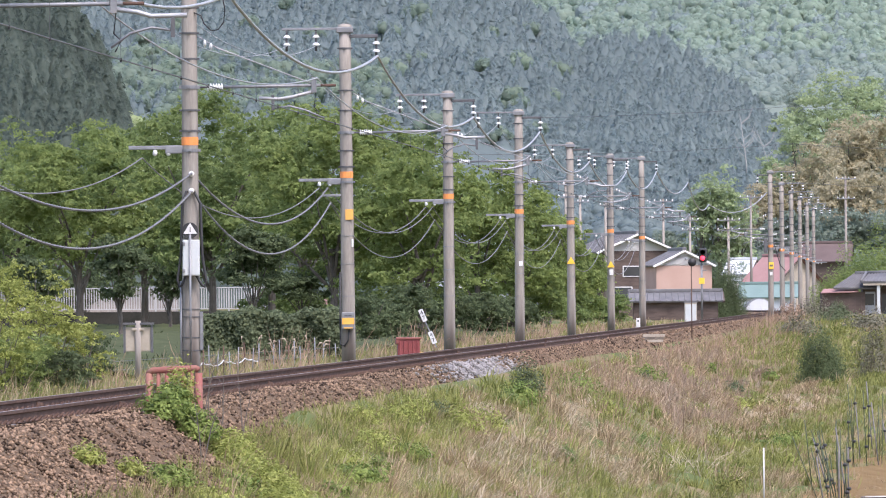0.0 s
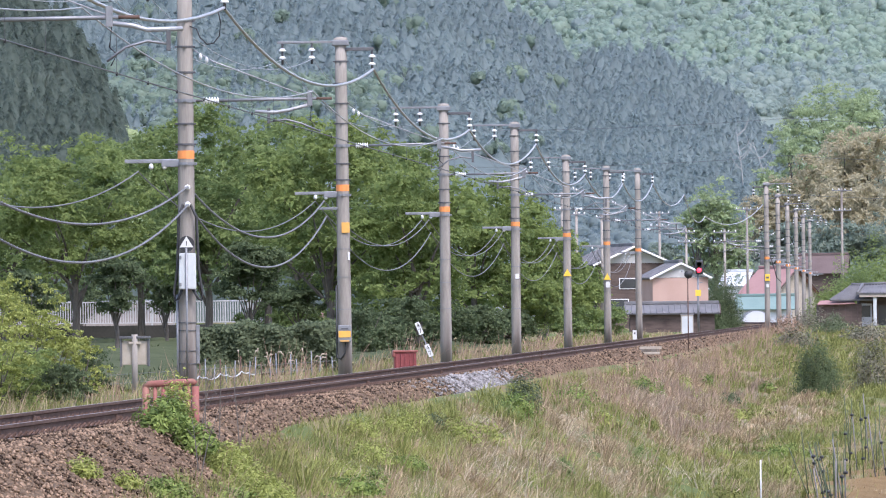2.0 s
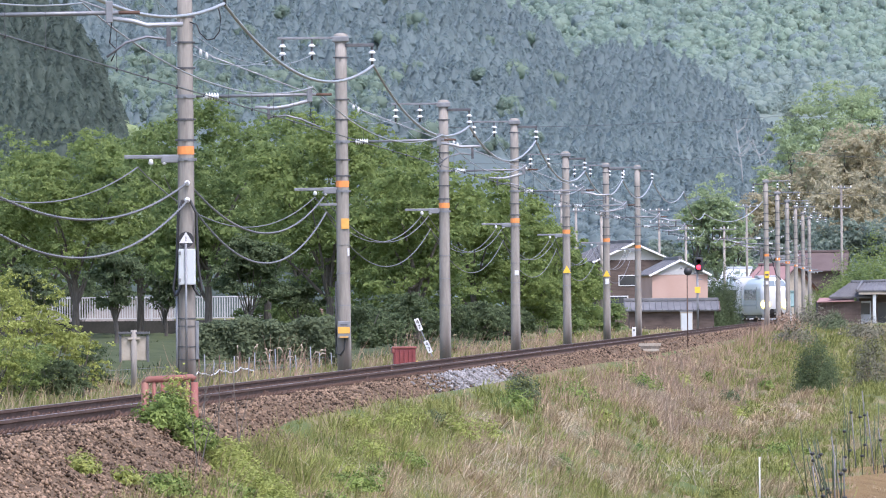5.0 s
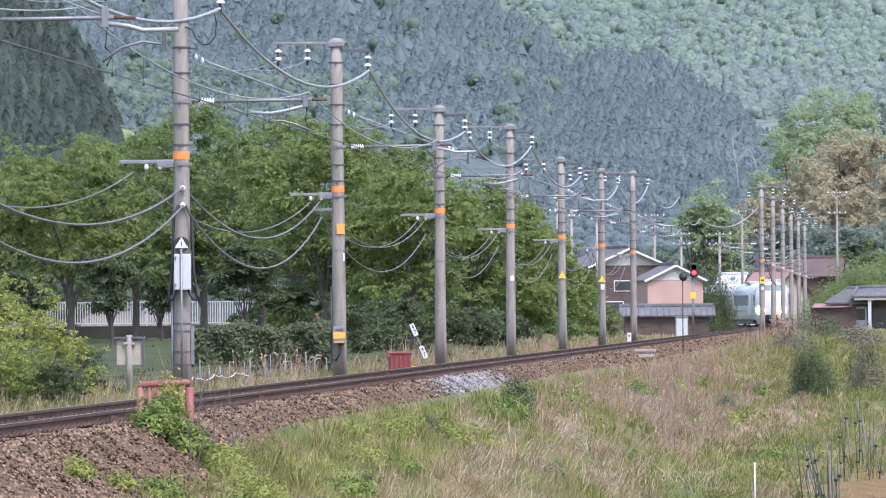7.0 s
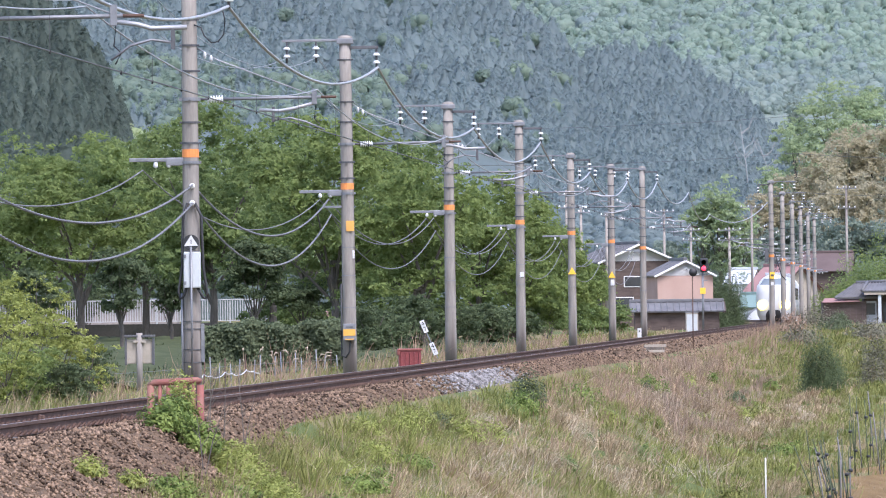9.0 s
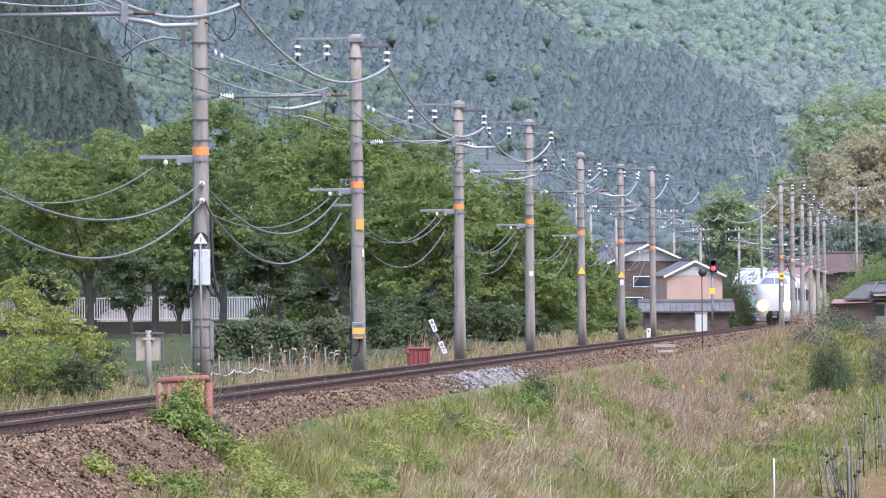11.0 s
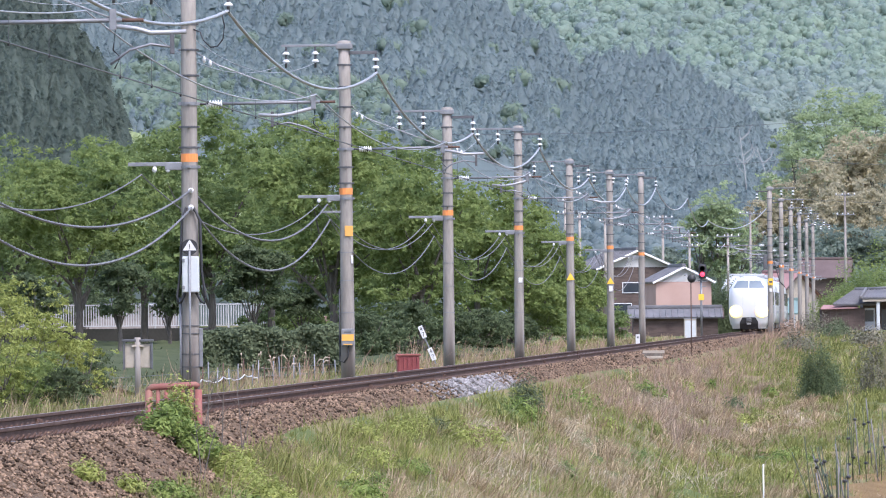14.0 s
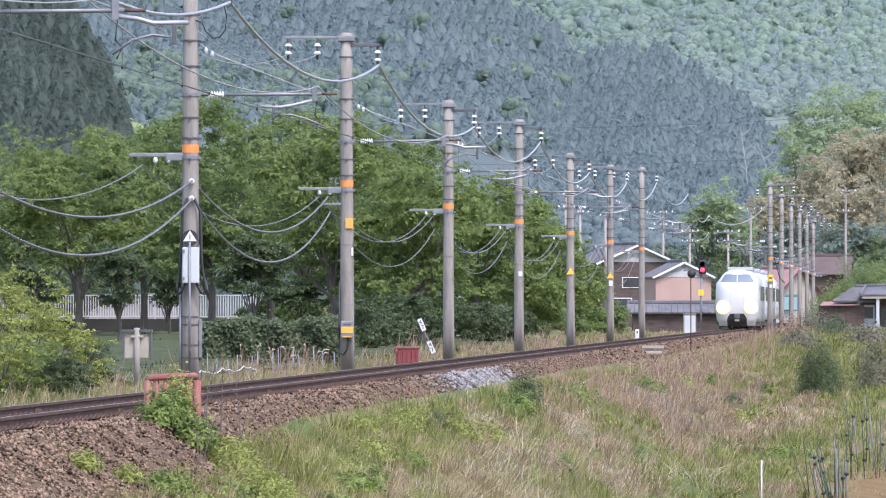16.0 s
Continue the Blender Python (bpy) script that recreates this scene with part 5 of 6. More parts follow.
for px, d, top, arms in [(1498, 760, 312, ((0.3, 2.0), (2.2, 1.8))), (1003, 560, 318, ((0.4, 1.2), (1.3, 1.2))), (1028, 640, 350, ((0.4, 1.4),)), (1073, 640, 358, ((0.3, 1.0),)),
                         (1175, 700, 352, ((0.3, 1.8), (1.4, 1.8))), (1222, 720, 385, ((0.3, 1.6), (1.2, 1.6))), (1290, 720, 385, ((0.3, 2.2), (1.2, 2.2))), (1330, 800, 345, ((0.3, 2.4),))]:
    y = top + (px - 784) * 0.0087
    x = (px - 784) / 14000 * d
    street_pole(px, d, EYE + (530 - y) / 14000 * d - gz(x, d) + 0.3, arms)
for q, (zz, sag) in enumerate(((8.8, 0.5), (12.2, 0.4), (15.5, 0.3))):
    hang("village_wire", [(-6 + q * 3, 560 + 30 * q, zz), (31, 700, zz + 2.6), (60, 760, zz + 3.2)], sag, 0.018, M_wire, "dark village power line")

# Near-black grey for the concrete of the low retaining wall.
M_darkwall = material("dark_wall_concrete", (0.022, 0.023, 0.02), (0.055, 0.053, 0.046), 0.8, 0.95, 0.4, 8)
# white railing on a low wall, beyond the lawn
d0 = 402
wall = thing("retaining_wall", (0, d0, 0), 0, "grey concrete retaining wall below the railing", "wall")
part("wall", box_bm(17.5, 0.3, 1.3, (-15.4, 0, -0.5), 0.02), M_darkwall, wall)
fence = thing("railing", (0, d0, 0.8), 0, "white painted steel railing on the low wall", "fence")
part("top_rail", box_bm(15.0, 0.07, 0.06, (-16.5, 0, 1.16), 0.01), M_railing, fence)
part("bottom_rail", box_bm(15.0, 0.05, 0.05, (-16.5, 0, 0.10), 0.01), M_railing, fence)
slat = box_bm(0.05, 0.03, 1.06, (0, 0, 0.12), 0)
first = part("slat", slat, M_railing, fence)
first.location = (-23.95, 0, 0)
for q in range(1, 118):
    s = new("slat", first.data)
    s.parent, s.location = fence, (-23.95 + q * 0.127, 0, 0)
for q in range(9):
    part("post", box_bm(0.08, 0.08, 1.2, (-23.9 + q * 1.86, 0.03, 0), 0.01), M_railing, fence)
yard = thing("low_building", ((120 - 784) / 14000 * 470, 470, 0.5), 0, "pale low building glimpsed behind the trees", "building")
part("wall", box_bm(13, 4, 1.5, (0, 0, 0), 0.03), M_sleeper, yard)
part("roof", box_bm(13.6, 4.8, 0.2, (0, 0, 1.5), 0.03), M_steel, yard)
car = thing("parked_car", ((515 - 784) / 14000 * 430, 430, 0.3), 0, "dull red parked car glimpsed behind the hedge", "car")
part("body", box_bm(3.4, 1.6, 0.7, (0.6, 0, 0.35), 0.2), M_redroof, car)
part("cabin", box_bm(2.0, 1.4, 0.55, (0.8, 0, 1.0), 0.2), M_glass, car)
for q in (-0.6, 1.7):
    lathe("wheel", [(0.3, -0.1), (0.3, 0.1)], M_black, car, 14, (q, -0.75, 0.32), "y")

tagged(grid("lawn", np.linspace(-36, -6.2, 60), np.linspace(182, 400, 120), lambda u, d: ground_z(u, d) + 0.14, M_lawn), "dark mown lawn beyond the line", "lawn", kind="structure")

# clipped hedge
rng = np.random.default_rng(5)
d0 = 236
hedge = thing("hedge", (0, d0, -0.5), 0, "clipped dark green hedge beyond the track", "hedge")
n = 26000
x = rng.uniform(-7.6, -2.9, n)
t = rng.uniform(0, 1, n)
top = 1.42 + 0.08 * np.sin(3 * x) + 0.05 * np.sin(7.3 * x)
front = t < 0.7
z = np.where(front, rng.uniform(0, 1, n) * top, top + rng.normal(0, 0.04, n))
y = np.where(front, -0.6 + rng.normal(0, 0.09, n) + 0.1 * np.sin(5 * x + 3 * z), rng.uniform(-0.6, 0.9, n))
nr = np.where(front[:, None], np.array([[0, -1, 0.5]]), np.array([[0, -0.2, 1]]))
quads("foliage", sheet(rng, np.stack([x, y, z], -1), nr, 0.06, 0.04, 0.6), M_hedge, hedge)
# Solid box core behind the leaf quads, in the floor colour.
part("inner_core", box_bm(4.6, 1.1, 1.32, (-5.25, 0.1, 0), 0.15), M_floor, hedge, "plain box core inside the hedge foliage")

# stock fence of thin posts with a slack white rope
mesh = thing("post_fence", (0, 0, 0), 0, "thin steel post fence with a slack white rope", "fence")
pts = []
for q in range(22):
    d = 176 + 2.2 * q
    xx = (345 + q * 12.5 - 784) / 14000 * d
    hgt = 0.55 + 0.25 * ((q * 7) % 5) / 5
    tube_part("post", [(xx, d, -0.7), (xx + 0.02 * ((q * 3) % 5 - 2), d, -0.45 + hgt)], 0.014, (M_steel, M_rust, M_steel)[q % 3], mesh, 6)
    if q < 10:
        pts.append((xx, d, -0.18 + 0.05 * ((q * 5) % 3)))
hv = []
for a, b in zip(pts, pts[1:]):
    for j in range(5):
        w = Vector(a).lerp(Vector(b), j / 5)
        w.z -= 0.03 * 4 * (j / 5) * (1 - j / 5)
        hv.append(w)
tube_part("rope", hv, 0.014, M_white, mesh, 6, "slack white rope")
for z in (0.05, 0.25):
    tube_part("fence_wire", [((200 - 784) / 14000 * 180, 180, z - 0.3), ((600 - 784) / 14000 * 226, 226, z - 0.3)], 0.006, M_wire, mesh, 5)

# bean stakes at the edge of the field
M_stake = material("green_plastic_stake", (0.022, 0.034, 0.015), (0.052, 0.072, 0.030), 3, 0.7, 0.1)
M_greystake = material("grey_weathered_stake", (0.11, 0.105, 0.10), (0.20, 0.19, 0.18), 3, 0.85, 0.2)
rng = np.random.default_rng(12)
for q in range(34):
    if q < 20:
        d = rng.uniform(138, 150)
        px = rng.uniform(1436, 1502)
        h, lean = rng.uniform(1.0, 1.65), rng.normal(-7, 9)
    else:
        d = rng.uniform(170, 186)
        px = rng.uniform(1500, 1580)
        h, lean = rng.uniform(1.2, 2.0), rng.normal(-1, 5)
    x = (px - 784) / 14000 * d
    st = thing("garden_stake", (x, d, gz(x, d) - 0.1), 0, "dark green garden stake leaning at the field edge" if q % 4 else "grey weathered garden stake at the field edge", "stake", "garden stakes")
    st.rotation_euler = (radians(rng.normal(0, 5)), radians(lean), 0)
    tube_part("rod", [(0, 0, 0), (0, 0, h)], 0.009 if q % 4 else 0.013, M_stake if q % 4 else M_greystake, st, 6)
    for z in (0.35, 0.8):
        if q % 3 == 0:
            lathe("clip", [(0.02, -0.03), (0.04, -0.02), (0.04, 0.02), (0.02, 0.03)], M_black, st, 8, (0.01, -0.01, h * z), "z")
tagged(grid("field_soil", np.linspace(9.4, 26, 12), np.linspace(120, 176, 14), lambda u, d: ground_z(u, d) + 0.06, M_field), "bare tan field soil", "soil", kind="structure")
pb = thing("plastic_tray", ((1548 - 784) / 14000 * 141, 141, -2.42), 0.2, "dark plastic tray lying on the field", "tray")
part("tray", box_bm(0.5, 0.35, 0.14, (0, 0, 0), 0.02), M_darksteel, pb)
tube_part("rim", [(-0.25, -0.18, 0.14), (0.25, -0.18, 0.14)], 0.015, M_white, pb, 6)
wp = thing("survey_stake", ((1349 - 784) / 14000 * 128, 128, -2.1), 0, "thin white stake standing in the grass", "stake")
tube_part("rod", [(0, 0, 0), (0, 0, 0.95)], 0.012, M_white, wp, 6)

# ---- grass ----
def slope_z(u, d):
    return np.where(u < 3.2, np.maximum(ground_z(u, d), ballast_z(u, d)), ground_z(u, d))


M_pale = material("bleached_straw", (0.36, 0.30, 0.20), (0.54, 0.46, 0.34), 0.5, 0.8, 0, 3, island=0.6, translucent=0.3)
M_reed = material("pinkish_dry_reed", (0.23, 0.165, 0.115), (0.44, 0.335, 0.245), 0.5, 0.85, 0, 3, island=0.8, translucent=0.3)
BLADE = [(0, 1, 2), (2, 1, 3), (2, 3, 4)]


def wave(u, d, k=1.0, s=0.0):
    return np.sin(0.63 * u * k + 0.17 * d * k + s) * np.sin(0.21 * d * k - 0.9 * u * k + 2 * s) + 0.6 * np.sin(1.7 * u * k + 0.61 * d * k + 3 * s) * np.sin(0.47 * d * k + s)


def grass(name, n, ur, dr, length, width, lean, mat, label, seed, keep=None, wind=0.15, power=1.0, height=ground_z):
    rng = np.random.default_rng(seed)
    per = 14
    q = rng.uniform(0, 1, n // per) ** power
    d = dr[0] * (dr[1] / dr[0]) ** q
    u = rng.uniform(ur[0], ur[1], n // per)
    size = np.repeat(rng.uniform(0.6, 1.5, n // per), per)
    ou, od = rng.normal(0, 0.11, n // per * per), rng.normal(0, 0.22, n // per * per)
    u, d = np.repeat(u, per) + ou * size, np.repeat(d, per) + od * size
    if keep is not None:
        ok = keep(u, d, rng)
        u, d, size, ou, od = u[ok], d[ok], size[ok], ou[ok], od[ok]
    n = len(u)
    z = height(u, d)
    c = np.stack([line_x(d) + u, d, z - 0.03], -1)
    a = rng.uniform(0, 6.283, n)
    side = np.stack([np.cos(a), np.sin(a), 0 * a], -1)
    l = length * rng.uniform(0.5, 1.35, n) * size
    w = width * rng.uniform(0.6, 1.4, n) * (d / 120)
    tilt = np.stack([rng.normal(wind, lean, n) + ou * 2.2, rng.normal(0, lean, n) + od * 0.8, np.ones(n)], -1)
    tilt /= np.linalg.norm(tilt, axis=1)[:, None]
    bend = np.stack([rng.normal(wind, lean, n), rng.normal(0, lean, n), -0.25 * np.ones(n)], -1) * 0.8
    m = c + tilt * (l * 0.55)[:, None]
    tip = c + tilt * l[:, None] + bend * (l * 0.35)[:, None]
    V = np.stack([c - side * w[:, None], c + side * w[:, None], m - side * (w * 0.75)[:, None], m + side * (w * 0.75)[:, None], tip], 1)
    return tagged(solids(name, V, BLADE, mat), label, "grass", kind="stuff")


ZONES = [  # growth on the bank: place across and along the line, reach, + green or - dry
    (2.3, 122, 1.2, 24, 0.75), (2.3, 165, 0.8, 22, 1.2), (7.2, 180, 1.7, 22, 1.3), (5.0, 440, 3.0, 60, 1.2), (4.6, 196, 0.7, 14, 0.9), (9.0, 330, 3.0, 60, 0.9), (6.0, 140, 0.8, 12, 0.8),
    (4.4, 235, 1.5, 34, -0.65), (4.5, 135, 0.9, 16, -1.1), (5.0, 163, 0.8, 13, -1.1), (6.2, 215, 1.2, 20, -0.8), (3.2, 300, 1.2, 50, -0.6), (7.5, 250, 1.0, 30, -0.7)]


def growth(u, d):
    """Above 0 where fresh grass wins, below where last year's straw does."""
    g = 0.14 + 0.55 * wave(u, d, 1.3) + 0.5 * wave(u, d, 3.1, 0.7) + 0.25 * wave(u, d, 6.3, 1.9)
    for zu, zd, ru, rd, k in ZONES:
        g = g + k * np.exp(-((u - zu) / ru) ** 2 - ((d - zd) / rd) ** 2)
    for u0, d0, k, lo, hi in ((3.3, 152, 0.067, 112, 162), (3.7, 177, 0.078, 135, 186), (4.6, 215, 0.06, 175, 235)):
        g = g - 1.5 * np.exp(-((u - u0 - (d0 - d) * k) / 0.5) ** 2) * ease(lo, lo + 8, d) * ease(hi, hi - 8, d)
    return g


def green_keep(u, d, rng):
    return growth(u, d) + rng.normal(0, 0.22, len(u)) > -0.15


def straw_keep(u, d, rng):
    return growth(u, d) + rng.normal(0, 0.28, len(u)) < 0.05


def tussocks(name, n, ur, dr, length, width, mat, label, seed, keep, per=46, spread=0.10, arch=0.75, comb=0.0):
    """Arching tufts: blades fan out of one foot and bow over, combed downhill."""
    rng = np.random.default_rng(seed)
    d = dr[0] * (dr[1] / dr[0]) ** rng.uniform(0, 1, n)
    u = rng.uniform(ur[0], ur[1], n)
    ok = keep(u, d, rng) & not_field(u, d, rng)
    u, d = u[ok], d[ok]
    n = len(u) * per
    size = np.repeat(rng.uniform(0.6, 1.35, len(u)), per)
    a = rng.uniform(0, 6.283, n)
    fan = rng.uniform(0.1, 1, n)
    ou, od = np.cos(a) * fan, np.sin(a) * fan
    uu, dd = np.repeat(u, per) + ou * spread * size, np.repeat(d, per) + od * spread * size * 1.4
    c = np.stack([line_x(dd) + uu, dd, slope_z(uu, dd) - 0.04], -1)
    l = length * size * rng.uniform(0.6, 1.25, n)
    lean = np.stack([ou * arch + comb + rng.normal(0, 0.12, n), od * arch - comb * 0.4 + rng.normal(0, 0.12, n), np.ones(n)], -1)
    lean /= np.linalg.norm(lean, axis=1)[:, None]
    m = c + lean * (l * 0.6)[:, None]
    over = lean * np.array([1.7, 1.7, 0]) + np.stack([rng.normal(0, 0.15, n), rng.normal(0, 0.15, n), 0.35 - arch * fan * 0.9 - abs(comb) * 0.4], -1)
    tip = m + over * (l * 0.45)[:, None]
    b = rng.uniform(0, 6.283, n)
    w = width * rng.uniform(0.6, 1.4, n) * (dd / 120)
    side_ = np.stack([np.cos(b), np.sin(b), 0 * b], -1) * w[:, None]
    V = np.stack([c - side_, c + side_, m - side_ * 0.75, m + side_ * 0.75, tip], 1)
    return tagged(solids(name, V, BLADE, mat), label, "grass", kind="stuff")


def not_field(u, d, rng):
    return ~((u > 9.75 + 0.3 * np.sin(d * 0.45) + rng.normal(0, 0.3, len(u))) & (d < 171 + rng.normal(0, 3, len(u)))) & (u > 2.0 + 0.5 * ease(180, 280, d) + 0.5 * ease(116, 100, d))


grass("meadow_grass", 84000, (2.2, 12), (76, 520), 0.27, 0.006, 0.28, M_grass, "fresh green grass on the embankment slope", 41, lambda u, d, r: green_keep(u, d, r) & not_field(u, d, r), height=slope_z)
grass("meadow_grass", 36000, (2.0, 7.5), (78, 145), 0.19, 0.0050, 0.45, M_grass, "fresh green grass on the near slope", 54, not_field, height=slope_z)
grass("dry_grass", 26000, (2.2, 7.5), (78, 145), 0.27, 0.0042, 0.5, M_straw, "dry grass on the near slope", 55, lambda u, d, r: (growth(u, d) + r.normal(0, 0.4, len(u)) < 0.45) & not_field(u, d, r), height=slope_z)
grass("short_grass", 42000, (2.1, 12), (76, 520), 0.18, 0.008, 0.5, M_grass, "short green grass on the embankment slope", 42, not_field)
grass("dry_grass", 76000, (2.0, 12), (84, 520), 0.34, 0.005, 0.45, M_straw, "dry straw-coloured grass on the embankment slope", 43, lambda u, d, r: straw_keep(u, d, r) & not_field(u, d, r), wind=0.35)
tussocks("straw_tussocks", 2100, (2.6, 9.5), (96, 330), 0.44, 0.0050, M_straw, "bowed tussocks of dry straw on the slope", 44, lambda u, d, r: growth(u, d) + r.normal(0, 0.2, len(u)) < -0.15, per=40, comb=0.35)
tussocks("bleached_tussocks", 520, (2.6, 9.5), (96, 260), 0.46, 0.0055, M_pale, "flattened mats of bleached straw in the gullies", 56, lambda u, d, r: growth(u, d) + r.normal(0, 0.15, len(u)) < -0.75, per=40, arch=1.3, comb=0.9)
tussocks("green_tussocks", 2300, (2.2, 10.5), (86, 420), 0.38, 0.0058, M_grass, "arching tussocks of fresh grass on the slope", 60, lambda u, d, r: growth(u, d) + r.normal(0, 0.2, len(u)) > 0.1, per=36)
tussocks("lime_tussocks", 600, (2.2, 9), (86, 300), 0.34, 0.0062, M_leaflight, "bright yellow-green tufts of young grass", 61, lambda u, d, r: growth(u, d) + 0.5 * wave(u, d, 0.8, 1.7) + r.normal(0, 0.2, len(u)) > 0.95, per=34)
tussocks("tall_reed_grass", 480, (2.6, 6.4), (190, 320), 0.66, 0.0030, M_reed, "tall pinkish dry reed grass standing on the slope", 62, lambda u, d, r: growth(u, d) + r.normal(0, 0.25, len(u)) < -0.45, per=40, arch=0.3, comb=0.12)
grass("tall_dry_stems", 7000, (2.8, 7), (170, 480), 0.85, 0.0032, 0.14, M_stem, "tall thin dry brown stems along the ballast edge", 45, lambda u, d, r: r.uniform(0, 1, len(u)) < np.exp(-(u - 2.8) / 1.6), wind=0.1)
grass("tall_dry_stems", 500, (2.0, 9), (92, 200), 0.8, 0.004, 0.3, M_stem, "single tall dry stems on the slope", 46, wind=0.25)
grass("verge_grass", 9000, (-7, -2.6), (140, 520), 0.36, 0.006, 0.25, M_straw, "dry grass beyond the ballast", 47, lambda u, d, r: wave(u, d, 1.4, 1) + r.normal(0, 0.3, len(u)) < 0.2)
grass("verge_grass", 20000, (-9, -2.7), (140, 520), 0.25, 0.007, 0.35, M_grass, "green grass beyond the ballast", 48)
grass("tall_dry_stems", 1400, (-6, -2.8), (150, 420), 0.75, 0.004, 0.18, M_stem, "tall dry reeds beyond the ballast", 49)
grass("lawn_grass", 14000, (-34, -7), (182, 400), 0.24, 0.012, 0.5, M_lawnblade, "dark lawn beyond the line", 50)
grass("field_edge_grass", 20000, (12, 40), (170, 560), 0.25, 0.010, 0.4, M_grass, "green grass on the low field", 51)
grass("left_reeds", 1600, (-5.5, -2.7), (96, 150), 0.55, 0.005, 0.3, M_straw, "dry reeds beside the ballast", 52)
grass("left_reeds", 3500, (-6.5, -2.7), (96, 150), 0.35, 0.006, 0.3, M_grass, "green grass beside the ballast", 53)

# leafy weeds
def weed_clump(x, d, h, w, n, leaf, mat, label, seed):
    rng = np.random.default_rng(seed)
    root = thing("weed_clump", (x, d, gz(x, d)), 0, label, "weed", "leafy weed clumps")
    o = rng.normal(0, 1, (n, 3))
    o /= np.linalg.norm(o, axis=1)[:, None]
    o[:, 2] = np.abs(o[:, 2])
    k = rng.uniform(0.5, 1.08, (n, 1))
    lump = 1 + 0.25 * np.sin(o[:, :1] * 7 + seed) * np.sin(o[:, 1:2] * 6 + o[:, 2:] * 5)
    p = o * k * lump * np.array([w, w, h])
    quads("leaves", sheet(rng, p, o + np.array([0, 0, 0.6]), leaf, leaf * 0.42, 0.6), mat, root)
    for q in range(5):
        e = Vector(p[q * 7]) * 0.9
        tube_part("stem", [(0, 0, -0.1), e * 0.5 + Vector((0, 0, 0.05)), e], [0.008, 0.006, 0.003], M_stem, root, 5)
    return root


def bush(px, d, h, w, n, leaf, mat, label, seed, name="bush"):
    b = weed_clump((px - 784) / 14000 * d, d, h, w, n, leaf, mat, label, seed)
    b.name, b["category"], b["group"] = name, "bush", "bushes"


bush(1285, 626, 4.5, 1.7, 17000, 0.075, M_leafdark, "dense rounded evergreen bush beside the track", 60, "evergreen_bush")
bush(1261, 622, 4.0, 1.5, 11000, 0.075, M_leafdark, "dense rounded evergreen bush beside the track", 61, "evergreen_bush")
bush(1447, 280, 2.0, 0.78, 9000, 0.04, M_leafdark, "dark small-leaved bush at the foot of the slope", 62, "dark_bush")
bush(1472, 284, 1.3, 0.55, 3000, 0.04, M_leafdark, "dark small-leaved bush at the foot of the slope", 63, "dark_bush")
bush(1549, 290, 2.4, 0.85, 7000, 0.04, M_drybush, "half-bare brownish bush at the foot of the slope", 64, "brown_bush")
bush(1483, 579, 1.15, 0.75, 3500, 0.06, M_hedge, "clipped round green shrub before the farmhouse", 74, "garden_shrub")
bush(1400, 330, 0.8, 0.8, 2500, 0.05, M_grass, "low green bush on the slope", 65)
bush(1415, 400, 1.2, 1.2, 3000, 0.06, M_drybush, "low grey-brown thicket beside the far poles", 66, "thicket")
bush(1400, 470, 1.3, 1.0, 3000, 0.06, M_stem, "low grey-brown thicket beside the far poles", 67, "thicket")
bush(1440, 520, 1.5, 1.6, 3000, 0.07, M_drybush, "low grey-brown thicket beside the far poles", 68, "thicket")

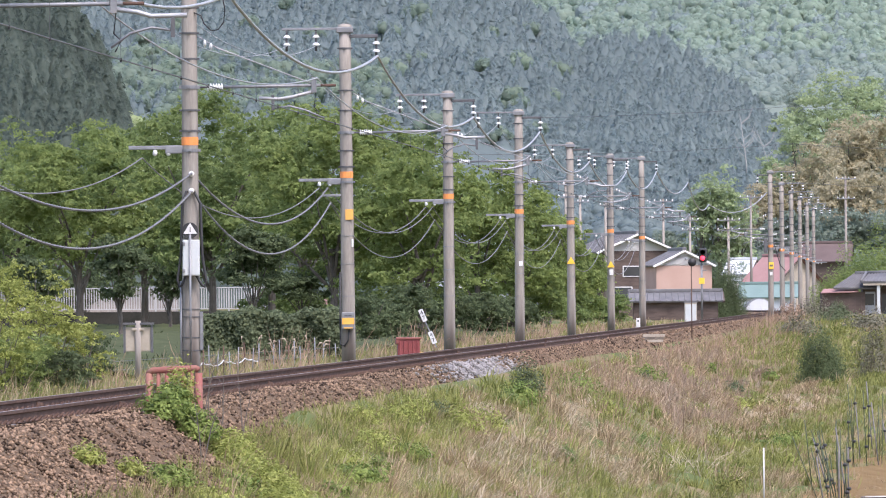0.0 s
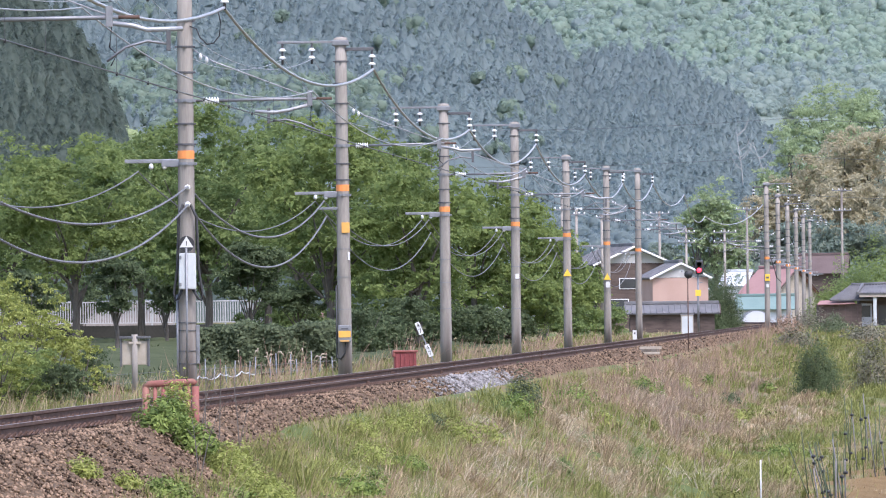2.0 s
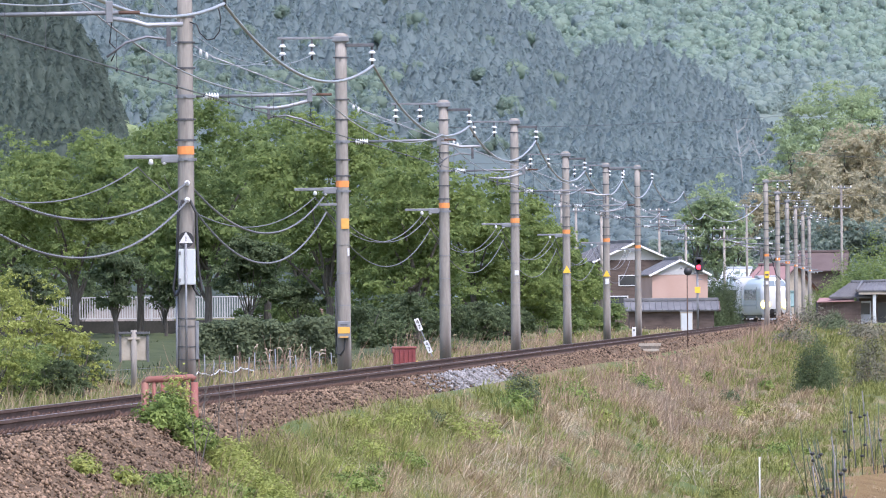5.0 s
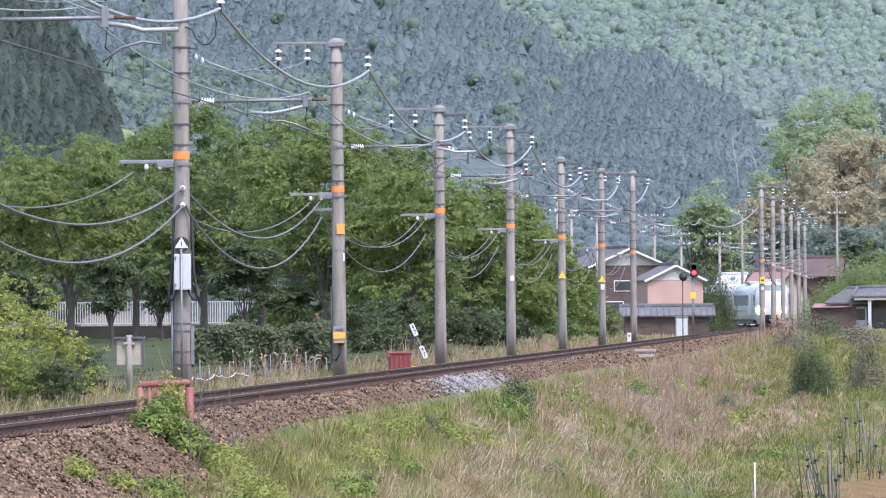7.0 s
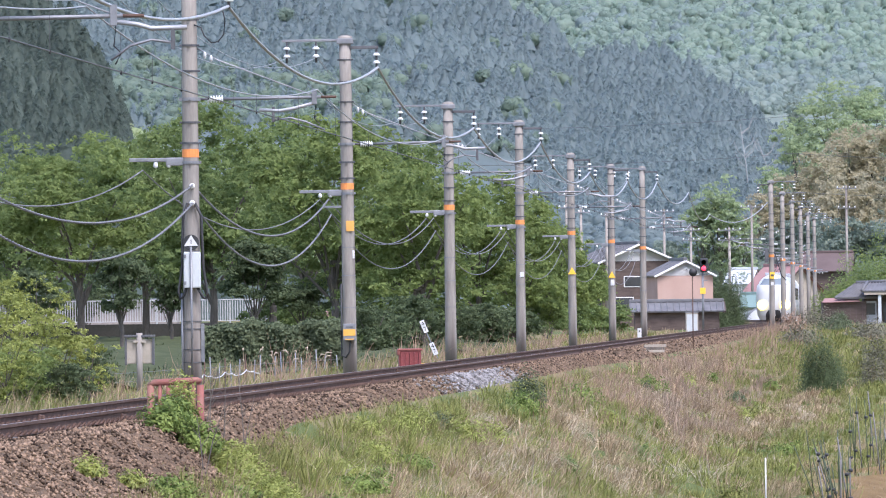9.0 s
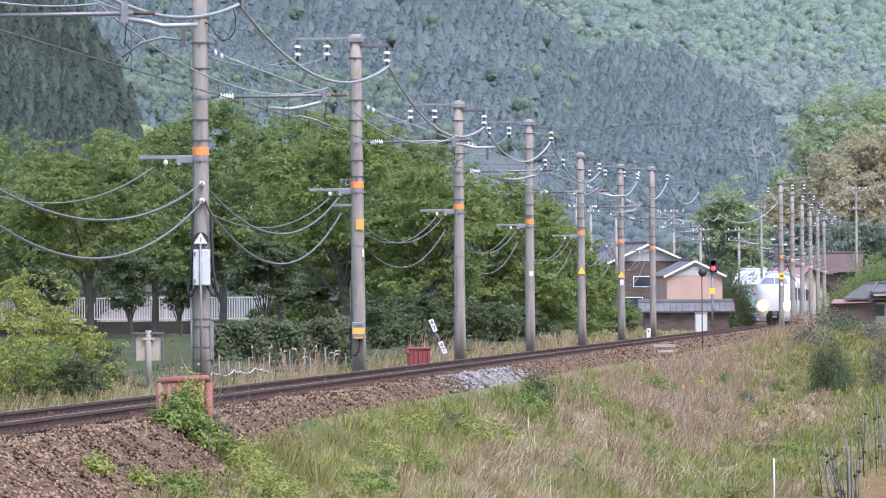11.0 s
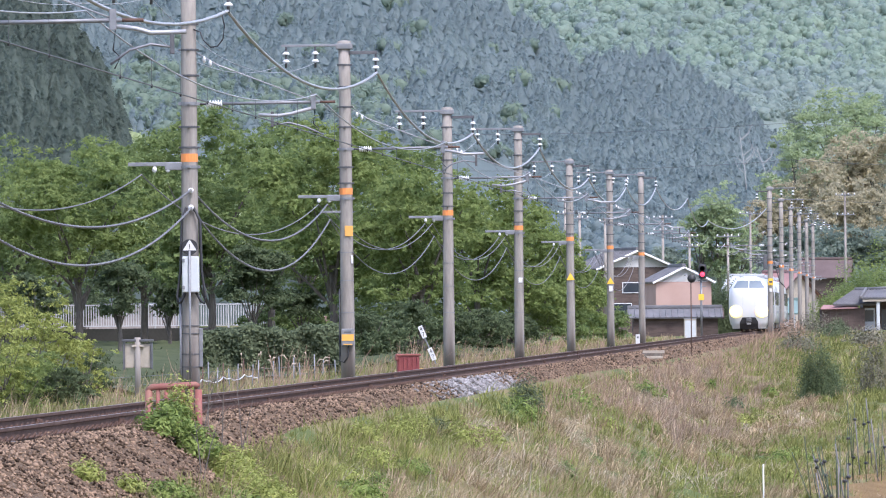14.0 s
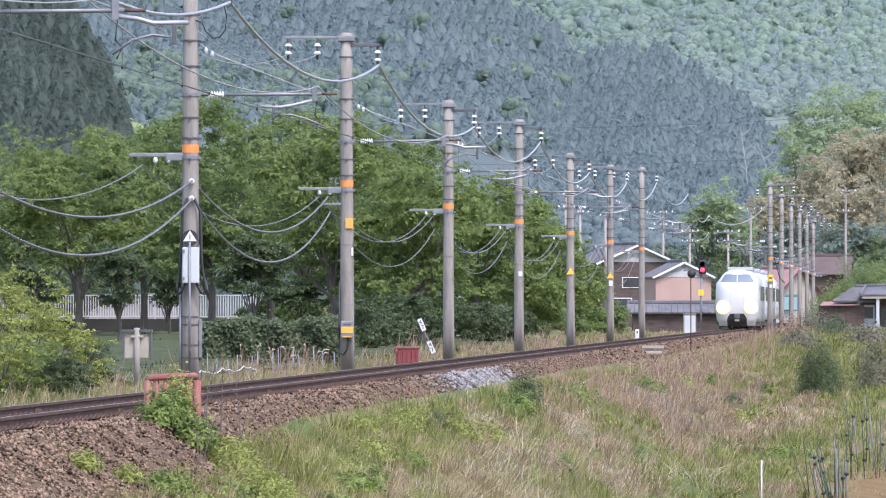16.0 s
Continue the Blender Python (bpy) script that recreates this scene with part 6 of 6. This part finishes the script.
LB = "lush green leafy weeds beside the guard rail"
for q, (px, d, h, w, n, leaf, mat) in enumerate([
        (306, 104.8, 0.46, 0.30, 3000, 0.035, M_weed), (338, 103.6, 0.40, 0.36, 2600, 0.035, M_weed), (285, 103.4, 0.40, 0.34, 2000, 0.035, M_weed),
        (318, 105.6, 0.75, 0.26, 1500, 0.032, M_leaflight),
        (415, 103, 0.58, 0.40, 4200, 0.028, M_leaflight), (470, 100.5, 0.62, 0.45, 4800, 0.028, M_leaflight), (520, 99.5, 0.5, 0.45, 4200, 0.028, M_leaflight), (562, 97.5, 0.42, 0.40, 3000, 0.028, M_weed), (400, 104, 0.42, 0.42, 3600, 0.030, M_leaflight), (440, 102, 0.46, 0.5, 4200, 0.028, M_leaflight), (492, 99, 0.44, 0.5, 4200, 0.028, M_leaflight), (535, 97, 0.34, 0.45, 3000, 0.028, M_weed),
        (395, 100, 0.28, 0.45, 2000, 0.04, M_weed), (150, 90, 0.24, 0.22, 900, 0.028, M_leaflight), (225, 92, 0.2, 0.2, 800, 0.028, M_leaflight), (290, 94, 0.26, 0.4, 1600, 0.03, M_weed),
        (655, 121, 0.34, 0.45, 2000, 0.026, M_leaflight), (640, 128, 0.3, 0.35, 1500, 0.026, M_leaflight), (700, 133, 0.34, 0.4, 1800, 0.026, M_leaflight), (735, 138, 0.4, 0.34, 1500, 0.026, M_leaflight), (720, 122, 0.24, 0.36, 1300, 0.03, M_weed), (600, 115, 0.26, 0.4, 1500, 0.028, M_leaflight), (775, 142, 0.3, 0.3, 1200, 0.026, M_hedge), (590, 107, 0.26, 0.34, 1300, 0.03, M_weed), (860, 150, 0.46, 0.42, 1800, 0.035, M_leaflight), (820, 140, 0.5, 0.35, 1200, 0.035, M_leaflight),
        (930, 172, 0.85, 0.4, 1600, 0.04, M_hedge), (915, 166, 0.5, 0.5, 1600, 0.04, M_weed), (1010, 190, 0.5, 0.7, 1500, 0.045, M_weed), (620, 112, 0.25, 0.5, 1600, 0.04, M_weed),
        (1395, 196, 0.35, 0.8, 1600, 0.05, M_weed), (1340, 240, 0.4, 0.9, 1600, 0.05, M_grass), (1130, 230, 0.5, 0.8, 1600, 0.05, M_weed), (560, 96, 0.25, 0.45, 1500, 0.04, M_weed),
        (350, 96, 0.25, 0.5, 1500, 0.04, M_leaflight), (1480, 470, 0.9, 1.4, 2200, 0.08, M_hedge), (1540, 420, 1.1, 1.5, 2400, 0.08, M_drybush), (1500, 655, 3.4, 3.0, 9000, 0.13, M_leafpale),
        (1565, 690, 6.6, 4.0, 12000, 0.15, M_leafpale), (1478, 720, 2.6, 2.6, 6000, 0.13, M_leafpale), (1525, 672, 5.0, 3.2, 9000, 0.14, M_leaf)]):
    weed_clump((px - 784) / 14000 * d, d, h, w, n, leaf, mat, LB if q < 4 else "leafy green weeds growing in the slope" if q < 35 else "rounded green shrub on the slope near the houses", 200 + q)

# ---- sleepers and rail clips ----
bm = box_bm(2.0, 0.24, 0.17, (0, 0, -0.35), 0.02)
first = part("sleeper", bm, M_sleeper, track)
first.location = (float(track_x(86)), 86, 0)
for q in range(1, 290):
    s = new("sleeper", first.data)
    s.parent, s.location = track, (float(track_x(86 + 0.62 * q)), 86 + 0.62 * q, 0)
v = ([], [])
for q in range(150):
    for side_ in (-0.566, 0.566):
        d = 86 + 0.62 * q
        xx = float(track_x(d)) + side_
        tube([(xx + 0.06, d - 0.06, -0.15), (xx + 0.10, d - 0.05, -0.10), (xx + 0.10, d + 0.05, -0.10), (xx + 0.06, d + 0.06, -0.15)], 0.016, 5, out=v)
tagged(obj("rail_clips", v[0], v[1], M_rust, track), kind="stuff")

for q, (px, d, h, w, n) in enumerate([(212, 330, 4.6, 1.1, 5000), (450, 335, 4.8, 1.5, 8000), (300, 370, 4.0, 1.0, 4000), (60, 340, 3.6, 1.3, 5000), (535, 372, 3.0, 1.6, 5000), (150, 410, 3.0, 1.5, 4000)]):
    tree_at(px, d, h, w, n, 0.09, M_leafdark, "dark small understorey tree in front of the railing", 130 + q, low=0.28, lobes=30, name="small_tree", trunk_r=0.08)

grass("field_stubble", 9000, (9.2, 14), (118, 178), 0.13, 0.006, 0.9, M_straw, "short dry stubble on the bare field", 57)
grass("pale_straw", 5200, (3.0, 9.5), (92, 200), 0.5, 0.006, 1.0, M_pale, "bleached straw stalks lying on the slope", 58, lambda u, d, r: wave(u, d, 0.8, 2.0) + r.normal(0, 0.2, len(u)) > 0.2, wind=0.5)
grass("lime_grass", 9000, (2.3, 6.5), (88, 150), 0.30, 0.006, 0.3, M_leaflight, "bright yellow-green young grass in patches", 59, lambda u, d, r: wave(u, d, 0.9, 1.2) + r.normal(0, 0.12, len(u)) > 0.35)

SL = "leafy clump standing out of the grass on the slope"
rng = np.random.default_rng(77)
for q in range(34):
    d = 95 * (330 / 95) ** rng.uniform(0, 1)
    u = rng.uniform(2.6, 9.3)
    weed_clump(lx(d, u), d, rng.uniform(0.18, 0.42), rng.uniform(0.2, 0.45), 700, 0.032 * (d / 110) ** 0.5, (M_weed, M_leaf, M_grass, M_leaflight, M_hedge)[q % 5], SL, 400 + q)

# plumed reeds beyond the ballast and bare stalks by the guard rail
M_plume = material("pale_reed_plume", (0.30, 0.25, 0.18), (0.46, 0.40, 0.31), 2, 0.9, 0.2, 20)
rng = np.random.default_rng(91)
for q in range(16):
    d = rng.uniform(172, 205)
    x = (rng.uniform(420, 560) - 784) / 14000 * d
    h, b = rng.uniform(0.55, 0.95), rng.uniform(-0.2, 0.25)
    rd = thing("plumed_reed", (x, d, gz(x, d) - 0.05), 0, "dry reed with a drooping pale plume", "reed", "plumed reeds")
    tube_part("stalk", [(0, 0, 0), (b * 0.3, 0, h * 0.6), (b, 0, h)], [0.009, 0.007, 0.004], M_stem, rd, 5)
    tube_part("plume", [(b, 0, h), (b * 1.35, 0, h + 0.09), (b * 1.9, 0, h + 0.08)], [0.008, 0.024, 0.006], M_plume, rd, 6)
for q in range(9):
    d = rng.uniform(100, 112)
    x = (rng.uniform(340, 430) - 784) / 14000 * d
    h, b = rng.uniform(0.6, 1.15), rng.uniform(-0.1, 0.4)
    st = thing("bare_weed_stalk", (x, d, gz(x, d) - 0.05), 0, "bare brown branching weed stalk", "weed", "bare weed stalks")
    tube_part("stalk", [(0, 0, 0), (b * 0.4, 0, h * 0.5), (b, 0, h)], [0.010, 0.007, 0.003], M_bark, st, 5)
    for k in range(3):
        z = h * (0.45 + 0.16 * k)
        tube_part("twig", [(b * z / h, 0, z), (b * z / h + (-0.10 if k % 2 else 0.12), 0, z + 0.14)], [0.005, 0.002], M_bark, st, 5)


motions()
